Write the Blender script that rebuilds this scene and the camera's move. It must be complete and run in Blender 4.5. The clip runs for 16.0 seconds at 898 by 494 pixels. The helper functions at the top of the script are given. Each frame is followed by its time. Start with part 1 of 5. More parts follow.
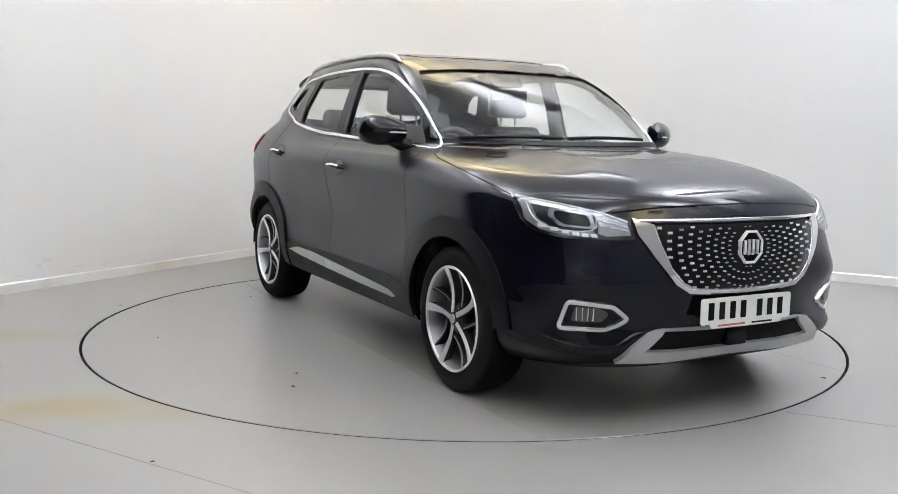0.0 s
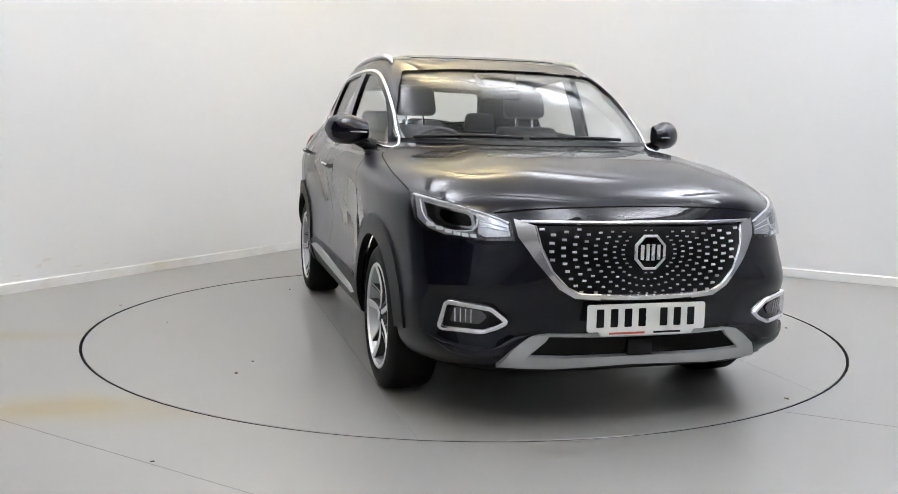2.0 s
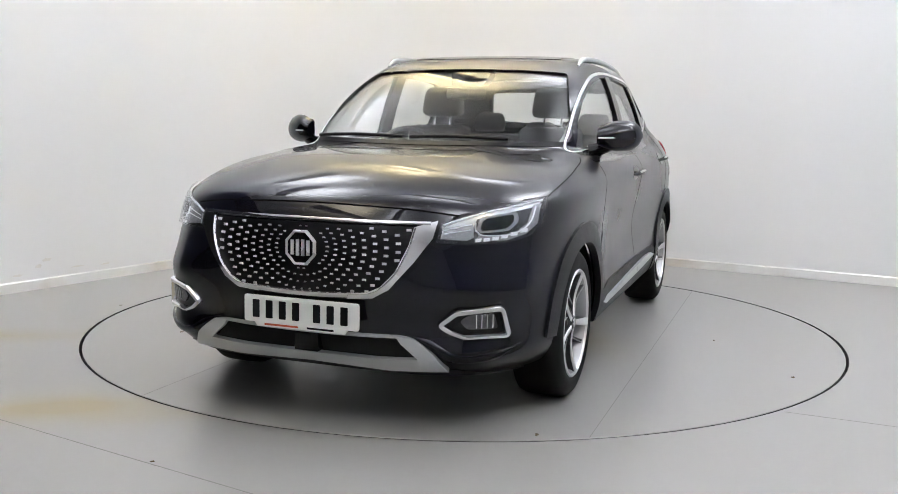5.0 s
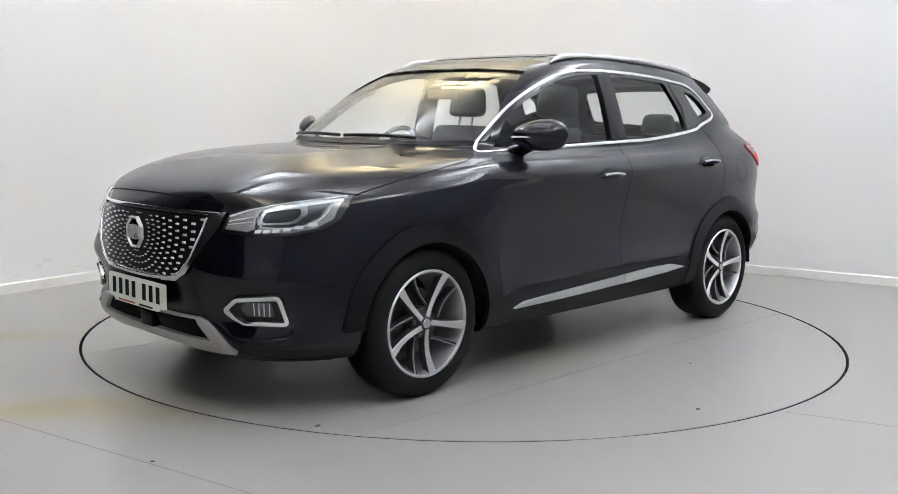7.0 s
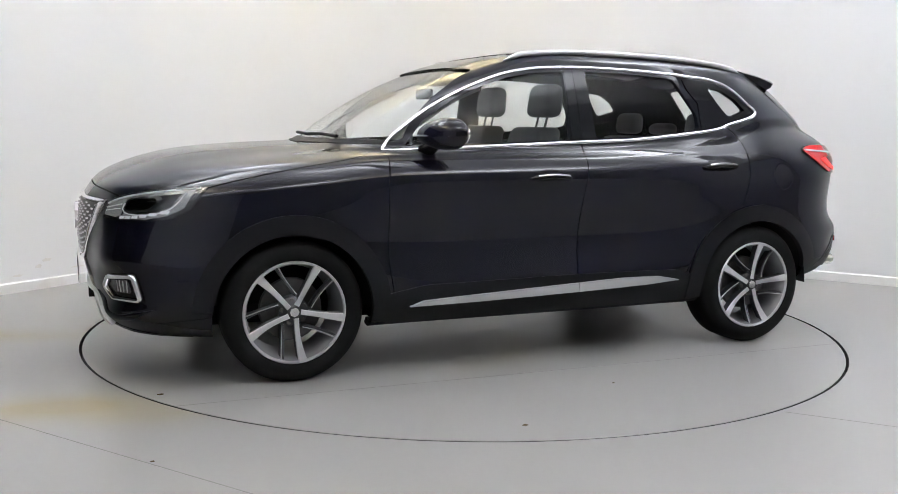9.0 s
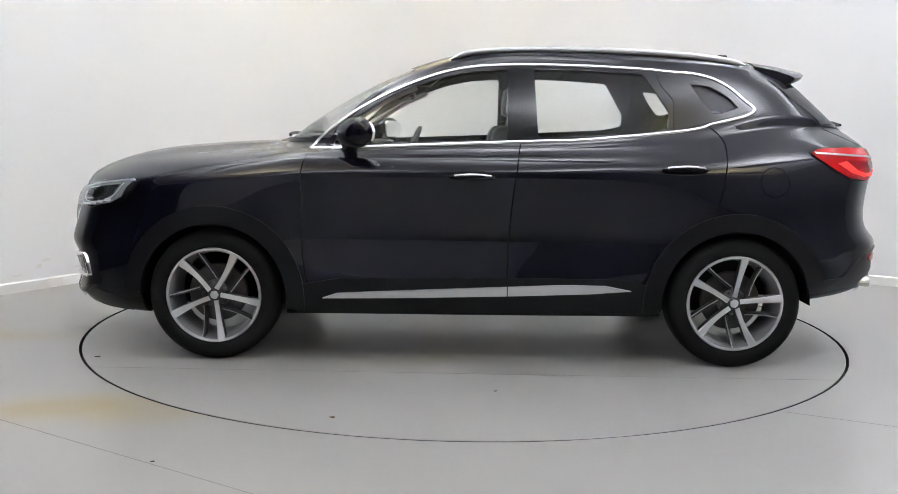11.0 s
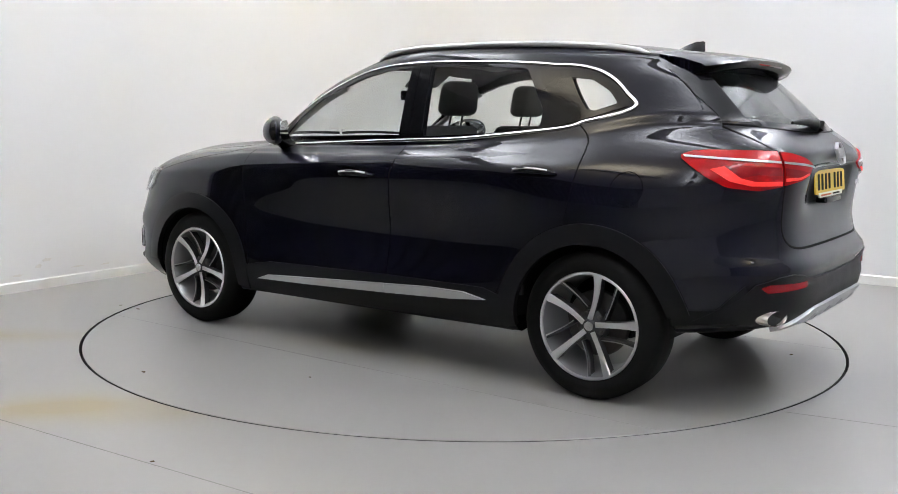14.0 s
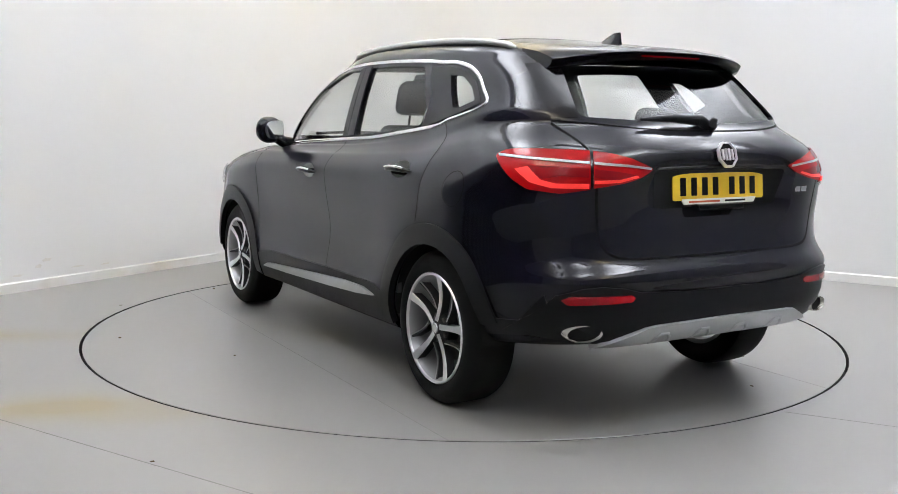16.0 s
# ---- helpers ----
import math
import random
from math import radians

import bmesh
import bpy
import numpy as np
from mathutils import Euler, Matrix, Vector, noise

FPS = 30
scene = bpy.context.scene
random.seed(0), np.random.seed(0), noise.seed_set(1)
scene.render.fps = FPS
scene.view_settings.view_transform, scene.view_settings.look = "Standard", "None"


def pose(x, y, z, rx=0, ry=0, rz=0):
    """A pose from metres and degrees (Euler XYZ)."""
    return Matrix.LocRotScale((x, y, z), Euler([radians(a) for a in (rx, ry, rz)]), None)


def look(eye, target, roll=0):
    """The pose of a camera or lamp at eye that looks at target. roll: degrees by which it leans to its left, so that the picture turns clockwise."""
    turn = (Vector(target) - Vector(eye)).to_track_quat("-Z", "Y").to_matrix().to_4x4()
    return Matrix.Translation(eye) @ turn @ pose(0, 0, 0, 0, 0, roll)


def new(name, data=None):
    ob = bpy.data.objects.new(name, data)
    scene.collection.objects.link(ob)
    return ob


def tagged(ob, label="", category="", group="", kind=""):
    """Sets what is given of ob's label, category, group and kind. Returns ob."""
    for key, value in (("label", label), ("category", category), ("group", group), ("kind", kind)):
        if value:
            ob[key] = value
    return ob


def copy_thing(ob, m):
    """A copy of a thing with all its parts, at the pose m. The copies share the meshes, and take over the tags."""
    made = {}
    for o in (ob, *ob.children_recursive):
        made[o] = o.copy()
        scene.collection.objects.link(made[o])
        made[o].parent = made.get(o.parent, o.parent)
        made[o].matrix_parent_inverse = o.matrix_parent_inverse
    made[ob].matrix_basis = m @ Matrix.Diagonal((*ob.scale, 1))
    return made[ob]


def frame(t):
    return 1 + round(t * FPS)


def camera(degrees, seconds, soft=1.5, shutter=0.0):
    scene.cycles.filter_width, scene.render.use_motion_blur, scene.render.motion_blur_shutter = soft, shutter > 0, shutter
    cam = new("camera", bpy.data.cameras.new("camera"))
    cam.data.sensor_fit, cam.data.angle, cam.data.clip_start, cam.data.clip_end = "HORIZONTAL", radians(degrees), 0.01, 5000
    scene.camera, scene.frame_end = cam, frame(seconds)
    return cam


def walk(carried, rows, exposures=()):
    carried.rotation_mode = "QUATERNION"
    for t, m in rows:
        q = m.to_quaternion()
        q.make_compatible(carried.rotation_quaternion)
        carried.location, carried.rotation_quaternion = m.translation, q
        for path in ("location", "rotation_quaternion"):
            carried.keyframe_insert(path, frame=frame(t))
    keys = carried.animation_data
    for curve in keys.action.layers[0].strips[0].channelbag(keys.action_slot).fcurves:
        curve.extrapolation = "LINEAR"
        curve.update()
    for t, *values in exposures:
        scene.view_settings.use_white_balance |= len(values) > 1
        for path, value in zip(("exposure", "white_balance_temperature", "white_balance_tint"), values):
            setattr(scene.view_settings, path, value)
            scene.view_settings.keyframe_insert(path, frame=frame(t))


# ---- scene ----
from mathutils.bvhtree import BVHTree

# ---------------------------------------------------------------- camera
EYE = Vector((0.0, -5.8754, 1.2399))
YAW, PITCH = radians(0.8824), radians(-7.2918)
AHEAD = Vector((-math.sin(YAW) * math.cos(PITCH), math.cos(YAW) * math.cos(PITCH), math.sin(PITCH)))
cam = camera(50.885, 16.0, soft=0.9)
STAND = look(EYE, EYE + AHEAD, 0.8337)
walk(cam, [(0.0, STAND), (16.0, STAND)])

# turntable: seconds and heading of the car in degrees
TURN = [(0.0, -60.29), (0.5, -61.16), (1.0, -63.75), (1.5, -67.85), (2.0, -73.5), (2.5, -79.35), (3.0, -85.45), (3.5, -91.4),
        (4.0, -97.5), (4.5, -103.45), (5.0, -109.5), (6.0, -121.4), (7.0, -133.4), (7.5, -139.4), (8.0, -145.25), (8.5, -151.0),
        (9.0, -156.85), (10.0, -168.4), (11.0, -179.9), (11.5, -185.7), (12.0, -191.5), (12.5, -197.25), (13.0, -203.2),
        (13.5, -209.1), (14.0, -215.05), (14.5, -220.85), (15.0, -226.7), (15.5, -232.5), (16.0, -238.4)]
AXIS_X, AXIS_Y = 0.0544, -0.1051      # where the turntable's axis lies in the car's own space
RING_R = 2.256
LEAN = -0.4                           # the body leans a little to its left on the springs

# ---------------------------------------------------------------- world and lights
world = bpy.data.worlds.new("world")
scene.world = world
world.use_nodes = True
world.node_tree.nodes["Background"].inputs[0].default_value = (0.9, 0.92, 1.0, 1)
world.node_tree.nodes["Background"].inputs[1].default_value = 0.05
scene.view_settings.exposure = 0.0

# room axes: along the left wall (A) and along the right wall (B), from the far corner
CORNER = Vector((-1.085, 4.467, 0))
A = Vector((-0.507, -0.862, 0))
B = Vector((0.862, -0.507, 0))
LEN_A, LEN_B, HIGH, COVE = 12.5, 9.5, 4.6, 0.9


def room(a, b, z=0.0):
    p = CORNER + A * a + B * b
    return Vector((p.x, p.y, z))


def uplight(a, b, drop, wa, wb, watts, colour, turn):
    data = bpy.data.lights.new("uplight", "AREA")
    data.shape, data.size, data.size_y, data.energy, data.color = "RECTANGLE", wa, wb, watts, colour
    ob = new("uplight", data)
    ob.matrix_world = Matrix.Translation(room(a, b, HIGH - drop + 0.012)) @ Matrix.Rotation(math.atan2(A.y, A.x) + turn, 4, "Z") @ Matrix.Rotation(math.pi, 4, "X")
    return ob


COOL, WARM, SOFT_WARM = (0.885, 0.915, 1.0), (1.0, 0.83, 0.47), (1.0, 0.90, 0.70)
QUARTER = math.pi / 2
# along A, along B, drop from the ceiling, colour, share of the light, turn
LAMPS = [(1.0, 1.2, 0.55, WARM, 0.3, 0.92), (1.3, 5.6, 0.55, COOL, 1.42, 0.0), (5.0, 1.6, 0.55, COOL, 1.0, 0.0), (4.6, 4.4, 0.55, COOL, 0.9, QUARTER),
         (4.2, 7.8, 0.55, COOL, 1.2, 0.0), (7.6, 3.0, 0.55, SOFT_WARM, 0.5, 0.92), (7.2, 6.8, 0.55, COOL, 0.9, 0.0), (10.2, 5.0, 0.55, COOL, 0.4, 0.0)]
for la, lb, drop, tint, k, turn in LAMPS:
    uplight(la, lb, drop, 1.8, 0.22, 142 * k, tint, turn)


# small uplights: along A, along B, watts, colour, turn
SMALL = [(0.7, 3.0, 34, COOL, QUARTER), (3.0, 0.7, 46, COOL, 0.0), (1.1, 1.1, 32, WARM, 0.95), (1.5, 7.4, 56, COOL, QUARTER), (8.6, 5.0, 32, COOL, 0.0), (6.0, 8.7, 32, WARM, 0.0)]
for la, lb, watts, tint, turn in SMALL:
    uplight(la, lb, 0.40, 1.4, 0.22, watts, tint, turn)

# ---------------------------------------------------------------- materials


def material(name, colour, rough=0.5, metal=0.0, vary=0.12, scale=6.0, fine=180.0, bump=0.0, coat=0.0, coat_rough=0.03,
             spec=0.5, rough_vary=0.08, object_space=True):
    m = bpy.data.materials.new(name)
    m.use_nodes = True
    nt = m.node_tree
    n, l = nt.nodes, nt.links
    p = n["Principled BSDF"]
    p.inputs["Metallic"].default_value = metal
    p.inputs["Specular IOR Level"].default_value = spec
    p.inputs["Coat Weight"].default_value = coat
    p.inputs["Coat Roughness"].default_value = coat_rough
    co = n.new("ShaderNodeTexCoord")
    big, small = n.new("ShaderNodeTexNoise"), n.new("ShaderNodeTexNoise")
    big.inputs["Scale"].default_value, small.inputs["Scale"].default_value = scale, fine
    big.inputs["Detail"].default_value = 4
    l.new(co.outputs["Object"], big.inputs["Vector"])
    l.new(co.outputs["Object"], small.inputs["Vector"])
    mix = n.new("ShaderNodeMix")
    mix.data_type = "RGBA"
    mix.inputs["A"].default_value = (*[max(0, c * (1 - vary)) for c in colour], 1)
    mix.inputs["B"].default_value = (*[min(1, c * (1 + vary)) for c in colour], 1)
    add = n.new("ShaderNodeMath")
    add.operation = "MULTIPLY_ADD"
    add.inputs[1].default_value, add.inputs[2].default_value = 0.35, 0.0
    l.new(small.outputs["Fac"], add.inputs[0])
    add2 = n.new("ShaderNodeMath")
    add2.operation = "MULTIPLY_ADD"
    add2.inputs[1].default_value = 0.75
    l.new(big.outputs["Fac"], add2.inputs[0])
    l.new(add.outputs[0], add2.inputs[2])
    l.new(add2.outputs[0], mix.inputs["Factor"])
    l.new(mix.outputs["Result"], p.inputs["Base Color"])
    rr = n.new("ShaderNodeMapRange")
    rr.inputs["To Min"].default_value, rr.inputs["To Max"].default_value = max(0.02, rough - rough_vary), min(1, rough + rough_vary)
    l.new(big.outputs["Fac"], rr.inputs["Value"])
    l.new(rr.outputs[0], p.inputs["Roughness"])
    if bump:
        b = n.new("ShaderNodeBump")
        b.inputs["Strength"].default_value, b.inputs["Distance"].default_value = 0.5, bump
        l.new(small.outputs["Fac"], b.inputs["Height"])
        l.new(b.outputs[0], p.inputs["Normal"])
    return m


def glass_material(name, tint, base=0.05):
    m = bpy.data.materials.new(name)
    m.use_nodes = True
    n, l = m.node_tree.nodes, m.node_tree.links
    n.remove(n["Principled BSDF"])
    t, g, f, x = (n.new("ShaderNodeBsdfTransparent"), n.new("ShaderNodeBsdfGlossy"), n.new("ShaderNodeLayerWeight"), n.new("ShaderNodeMixShader"))
    t.inputs["Color"].default_value = (*tint, 1)
    g.inputs["Roughness"].default_value = 0.01
    f.inputs["Blend"].default_value = 0.5
    pw, ma = n.new("ShaderNodeMath"), n.new("ShaderNodeMath")
    pw.operation, ma.operation = "POWER", "MULTIPLY_ADD"
    pw.inputs[1].default_value, ma.inputs[1].default_value, ma.inputs[2].default_value = 4.5, 0.75, base
    l.new(f.outputs["Facing"], pw.inputs[0])
    l.new(pw.outputs[0], ma.inputs[0])
    l.new(ma.outputs[0], x.inputs[0])
    l.new(t.outputs[0], x.inputs[1])
    l.new(g.outputs[0], x.inputs[2])
    l.new(x.outputs[0], n["Material Output"].inputs["Surface"])
    return m


def glow_material(name, colour, power, base=(0.8, 0.8, 0.8)):
    m = material(name, base, 0.5)
    p = m.node_tree.nodes["Principled BSDF"]
    p.inputs["Emission Color"].default_value = (*colour, 1)
    p.inputs["Emission Strength"].default_value = power
    return m


M_PAINT = material("dark_blue_metallic_paint", (0.0021, 0.0021, 0.0060), 0.36, 0.0, 0.15, 3.0, 900.0, coat=0.66, coat_rough=0.012, spec=0.05, rough_vary=0.04)
M_CLAD = material("black_grained_plastic", (0.0052, 0.0052, 0.0065), 0.42, 0, 0.15, 8, 500, spec=0.17, bump=0.0004)
M_UNDER = material("underbody_black", (0.007, 0.007, 0.007), 0.85, 0, 0.3, 9, 60, spec=0.2)
M_GLOSSBLACK = material("gloss_black_plastic", (0.004, 0.004, 0.005), 0.16, 0, 0.1, 5, 300, coat=0.25, spec=0.15)
M_CHROME = material("chrome", (0.78, 0.78, 0.8), 0.10, 1.0, 0.04, 9, 300, rough_vary=0.04)
M_SATIN = material("satin_silver_paint", (0.50, 0.51, 0.52), 0.36, 0.6, 0.03, 4, 400, rough_vary=0.03)
M_MACHINED = material("machined_alloy", (0.66, 0.66, 0.67), 0.30, 0.85, 0.02, 3, 500, rough_vary=0.02)
M_WHEELGREY = material("dark_grey_wheel_paint", (0.050, 0.050, 0.054), 0.40, 0.6, 0.06, 5, 300, rough_vary=0.03)
M_SLIM = material("grey_alloy", (0.46, 0.46, 0.47), 0.34, 0.8, 0.03, 5, 300, rough_vary=0.03)
M_BARREL = material("silver_rim_barrel", (0.36, 0.36, 0.37), 0.38, 0.7, 0.06, 5, 300)
M_DISCSTEEL = material("brake_disc_steel", (0.10, 0.097, 0.094), 0.45, 0.9, 0.2, 30, 300)
M_GRILLE = material("grille_black", (0.004, 0.004, 0.005), 0.35, 0, 0.1, 9, 300, spec=0.2)
M_EMBLEM = material("bright_emblem_silver", (0.74, 0.74, 0.76), 0.28, 0.4, 0.03)
M_CHROMEDOT = material("bright_grille_studs", (0.80, 0.80, 0.82), 0.25, 0.45, 0.03)
M_PLATEW = material("white_reflective_plate", (0.86, 0.86, 0.83), 0.35, 0, 0.05, 14, 300)
M_PLATEY = material("yellow_reflective_plate", (0.72, 0.46, 0.02), 0.35, 0, 0.06, 14, 300)
M_PLATEBLACK = material("black_plate_print", (0.008, 0.008, 0.009), 0.6, spec=0.1)
M_RED = material("orange_red_print", (0.55, 0.10, 0.04), 0.5)
M_REDLENS = material("red_lamp_lens", (0.36, 0.004, 0.006), 0.12, 0, 0.10, 25, 200, coat=0.3, spec=0.2)
M_DEEPRED = material("deep_red_lamp_lens", (0.22, 0.003, 0.006), 0.12, 0, 0.12, 25, 200, coat=0.3, spec=0.2)
M_LEDRED = glow_material("lit_red_light_guide", (1.0, 0.05, 0.03), 0.35, (0.75, 0.02, 0.02))
M_LAMPGREY = material("headlamp_reflector_silver", (0.60, 0.60, 0.62), 0.22, 0.65, 0.45, 70, 260, rough_vary=0.10)
M_LAMPDARK = material("headlamp_bezel_grey", (0.13, 0.13, 0.14), 0.22, 0.8, 0.3, 40, 200)
M_LENS = glass_material("headlamp_lens_glass", (0.95, 0.96, 0.97), 0.012)
M_LED = material("white_light_guide", (0.82, 0.83, 0.85), 0.2, 0.0, 0.05, 40, 200, coat=0.8)
M_FABRIC = material("charcoal_leather", (0.055, 0.056, 0.06), 0.5, 0, 0.18, 12, 220, bump=0.0006)
M_LINER = material("light_grey_headlining", (0.36, 0.355, 0.345), 0.85, 0, 0.06, 8, 200)
M_DASH = material("black_dashboard_plastic", (0.018, 0.018, 0.019), 0.55, 0, 0.15, 10, 300, bump=0.0004)
M_MIRROR = material("mirror_glass", (0.9, 0.9, 0.9), 0.02, 1.0, 0.0, rough_vary=0.0)
M_EXH = material("exhaust_tip_steel", (0.70, 0.67, 0.62), 0.25, 0.7, 0.1, 30, 200)
M_SEAM = material("panel_gap_black", (0.002, 0.002, 0.002), 0.8, spec=0.05)
M_TYRE = material("tyre_rubber", (0.006, 0.006, 0.0062), 0.65, 0, 0.25, 14, 160, spec=0.14, bump=0.0006)
M_GLASS = glass_material("window_glass", (0.945, 0.955, 0.95), 0.02)
M_WHITEWALL = material("white_painted_wall", (0.80, 0.80, 0.795), 0.6, 0, 0.03, 0.7, 90, bump=0.0004)
# unseen walls: their greys stand in for weaker light, to tone the car's reflections
M_DIMWALL = material("dimmed_unseen_wall", (0.24, 0.24, 0.25), 0.7, 0, 0.05, 0.9, 80)
M_HALFDIMWALL = material("half_dimmed_unseen_wall", (0.68, 0.68, 0.69), 0.7, 0, 0.05, 0.9, 80)
M_CEIL = material("white_ceiling", (0.84, 0.84, 0.84), 0.8, 0, 0.03, 1.1, 60)


def stained_white(name):
    """White gloss paint with brownish scuffs in patches."""
    m = material(name, (0.78, 0.78, 0.76), 0.45, 0, 0.04, 3, 90)
    n, l = m.node_tree.nodes, m.node_tree.links
    p = n["Principled BSDF"]
    src = p.inputs["Base Color"].links[0].from_socket
    co, ns, mr, mx = n.new("ShaderNodeTexCoord"), n.new("ShaderNodeTexNoise"), n.new("ShaderNodeMapRange"), n.new("ShaderNodeMix")
    ns.inputs["Scale"].default_value, ns.inputs["Detail"].default_value = 1.7, 5
    mr.inputs["From Min"].default_value, mr.inputs["From Max"].default_value, mr.inputs["To Max"].default_value = 0.52, 0.75, 0.6
    mx.data_type = "RGBA"
    mx.inputs["B"].default_value = (0.52, 0.43, 0.33, 1)
    l.new(co.outputs["Object"], ns.inputs["Vector"])
    l.new(ns.outputs["Fac"], mr.inputs["Value"])
    l.new(mr.outputs[0], mx.inputs["Factor"])
    l.new(src, mx.inputs["A"])
    l.new(mx.outputs["Result"], p.inputs["Base Color"])
    return m


M_SKIRT = stained_white("scuffed_white_skirting")
M_SCUFF = material("pale_brown_wall_scuff", (0.74, 0.72, 0.68), 0.7, 0, 0.1, 20, 90)
M_DARK = material("black_reflection_sheet", (0.02, 0.02, 0.022), 0.9, 0, 0.3, 3, 50)
M_JOINT2 = material("turntable_joint", (0.232, 0.229, 0.219), 0.7, 0, 0.1, 30, 90)
M_DIRT = material("brown_dirt", (0.10, 0.07, 0.035), 0.9, 0, 0.4, 60, 200)
M_JOINT = material("floor_joint", (0.205, 0.202, 0.192), 0.8, 0, 0.2, 30, 90)
M_GAP = material("dark_gap", (0.006, 0.006, 0.006), 0.9)
M_LAMPBODY = material("white_lamp_body", (0.8, 0.8, 0.8), 0.5)

# floor paint: grey with scuffs, fine scratches and soft yellow-brown patches


def floor_material(name, yellow_patches):
    m = material(name, (0.262, 0.258, 0.246), 0.29, 0, 0.05, 0.9, 25, rough_vary=0.02)
    n, l = m.node_tree.nodes, m.node_tree.links
    p = n["Principled BSDF"]
    src = p.inputs["Base Color"].links[0].from_socket
    co = n.new("ShaderNodeTexCoord")
    ns = n.new("ShaderNodeTexNoise")
    ns.inputs["Scale"].default_value, ns.inputs["Detail"].default_value = 1.6, 3
    l.new(co.outputs["Object"], ns.inputs["Vector"])
    scuff = n.new("ShaderNodeMapRange")
    scuff.inputs["From Min"].default_value, scuff.inputs["From Max"].default_value = 0.50, 0.90
    scuff.inputs["To Max"].default_value = 0.10
    l.new(ns.outputs["Fac"], scuff.inputs["Value"])
    mx = n.new("ShaderNodeMix")
    mx.data_type = "RGBA"
    mx.inputs["B"].default_value = (0.21, 0.205, 0.19, 1)
    l.new(scuff.outputs[0], mx.inputs["Factor"])
    l.new(src, mx.inputs["A"])
    out = mx.outputs["Result"]
    for cx, cy, rx, ry, ang, k in yellow_patches:
        mp = n.new("ShaderNodeMapping")
        mp.vector_type = "TEXTURE"
        mp.inputs["Location"].default_value = (cx, cy, 0)
        mp.inputs["Rotation"].default_value = (0, 0, ang)
        mp.inputs["Scale"].default_value = (rx, ry, 1)
        gr = n.new("ShaderNodeTexGradient")
        gr.gradient_type = "QUADRATIC_SPHERE"
        l.new(co.outputs["Object"], mp.inputs["Vector"])
        l.new(mp.outputs[0], gr.inputs["Vector"])
        mul = n.new("ShaderNodeMath")
        mul.operation = "MULTIPLY"
        l.new(gr.outputs["Fac"], mul.inputs[0])
        nz = n.new("ShaderNodeMapRange")
        nz.inputs["From Min"].default_value, nz.inputs["From Max"].default_value = 0.3, 0.65
        nz.inputs["To Min"].default_value, nz.inputs["To Max"].default_value = 0.5 * k, 1.6 * k
        l.new(ns.outputs["Fac"], nz.inputs["Value"])
        l.new(nz.outputs[0], mul.inputs[1])
        m2 = n.new("ShaderNodeMix")
        m2.data_type = "RGBA"
        m2.inputs["B"].default_value = (0.25, 0.208, 0.11, 1)
        l.new(mul.outputs[0], m2.inputs["Factor"])
        l.new(out, m2.inputs["A"])
        out = m2.outputs["Result"]
    l.new(out, p.inputs["Base Color"])
    return m


M_FLOOR = floor_material("grey_floor_paint", [(-2.75, -0.58, 1.0, 0.28, 0.12, 1.15), (-1.85, -1.93, 1.05, 0.30, 0.22, 1.3), (-1.2, -1.95, 0.9, 0.3, 0.3, 0.5)])
M_DISC = floor_material("grey_turntable_paint", [(0.2, 0.9, 0.9, 0.35, 0.4, 0.35)])

# ---------------------------------------------------------------- mesh helpers


def mesh_of(bm, name, mat, smooth=40):
    me = bpy.data.meshes.new(name)
    bm.to_mesh(me)
    bm.free()
    me.materials.append(mat)
    if smooth:
        me.polygons.foreach_set("use_smooth", [True] * len(me.polygons))
        me.set_sharp_from_angle(angle=radians(smooth))
    return me


def part(name, bm, mat, parent, label="", smooth=40):
    ob = new(name, mesh_of(bm, name, mat, smooth))
    ob.parent = parent
    if label:
        tagged(ob, label)
    return ob


def thing(name, bm, mat, label, category, kind="", group="", smooth=40):
    return tagged(new(name, mesh_of(bm, name, mat, smooth)), label, category, group, kind)


def box(bm, lo, hi, bevel=0.0, m=None):
    """A box between two corners, with its edges rounded by bevel."""
    lo, hi = Vector(lo), Vector(hi)
    made = bmesh.ops.create_cube(bm, size=1, matrix=Matrix.Translation((lo + hi) / 2) @ Matrix.Diagonal((*(hi - lo), 1)))
    vs = made["verts"]
    if bevel:
        es = list({e for v in vs for e in v.link_edges})
        r = bmesh.ops.bevel(bm, geom=es, offset=bevel, segments=3, profile=0.5, affect="EDGES")
        vs = list({v for f in r["faces"] for v in f.verts} | {v for v in vs if v.is_valid})
    if m is not None:
        bmesh.ops.transform(bm, matrix=m, verts=vs)
    return vs


def lathe(bm, profile, axis="y", seg=48, centre=(0, 0, 0)):
    """Turns a profile of (radius, height) round an axis."""
    rows = []
    c = Vector(centre)
    for r, h in profile:
        row = []
        for i in range(seg):
            a = 2 * math.pi * i / seg
            u, w = r * math.cos(a), r * math.sin(a)
            p = Vector((u, h, w)) if axis == "y" else Vector((u, w, h)) if axis == "z" else Vector((h, u, w))
            row.append(bm.verts.new(p + c))
        rows.append(row)
    for k in range(len(rows) - 1):
        for i in range(seg):
            j = (i + 1) % seg
            bm.faces.new((rows[k][i], rows[k][j], rows[k + 1][j], rows[k + 1][i]))
    return rows


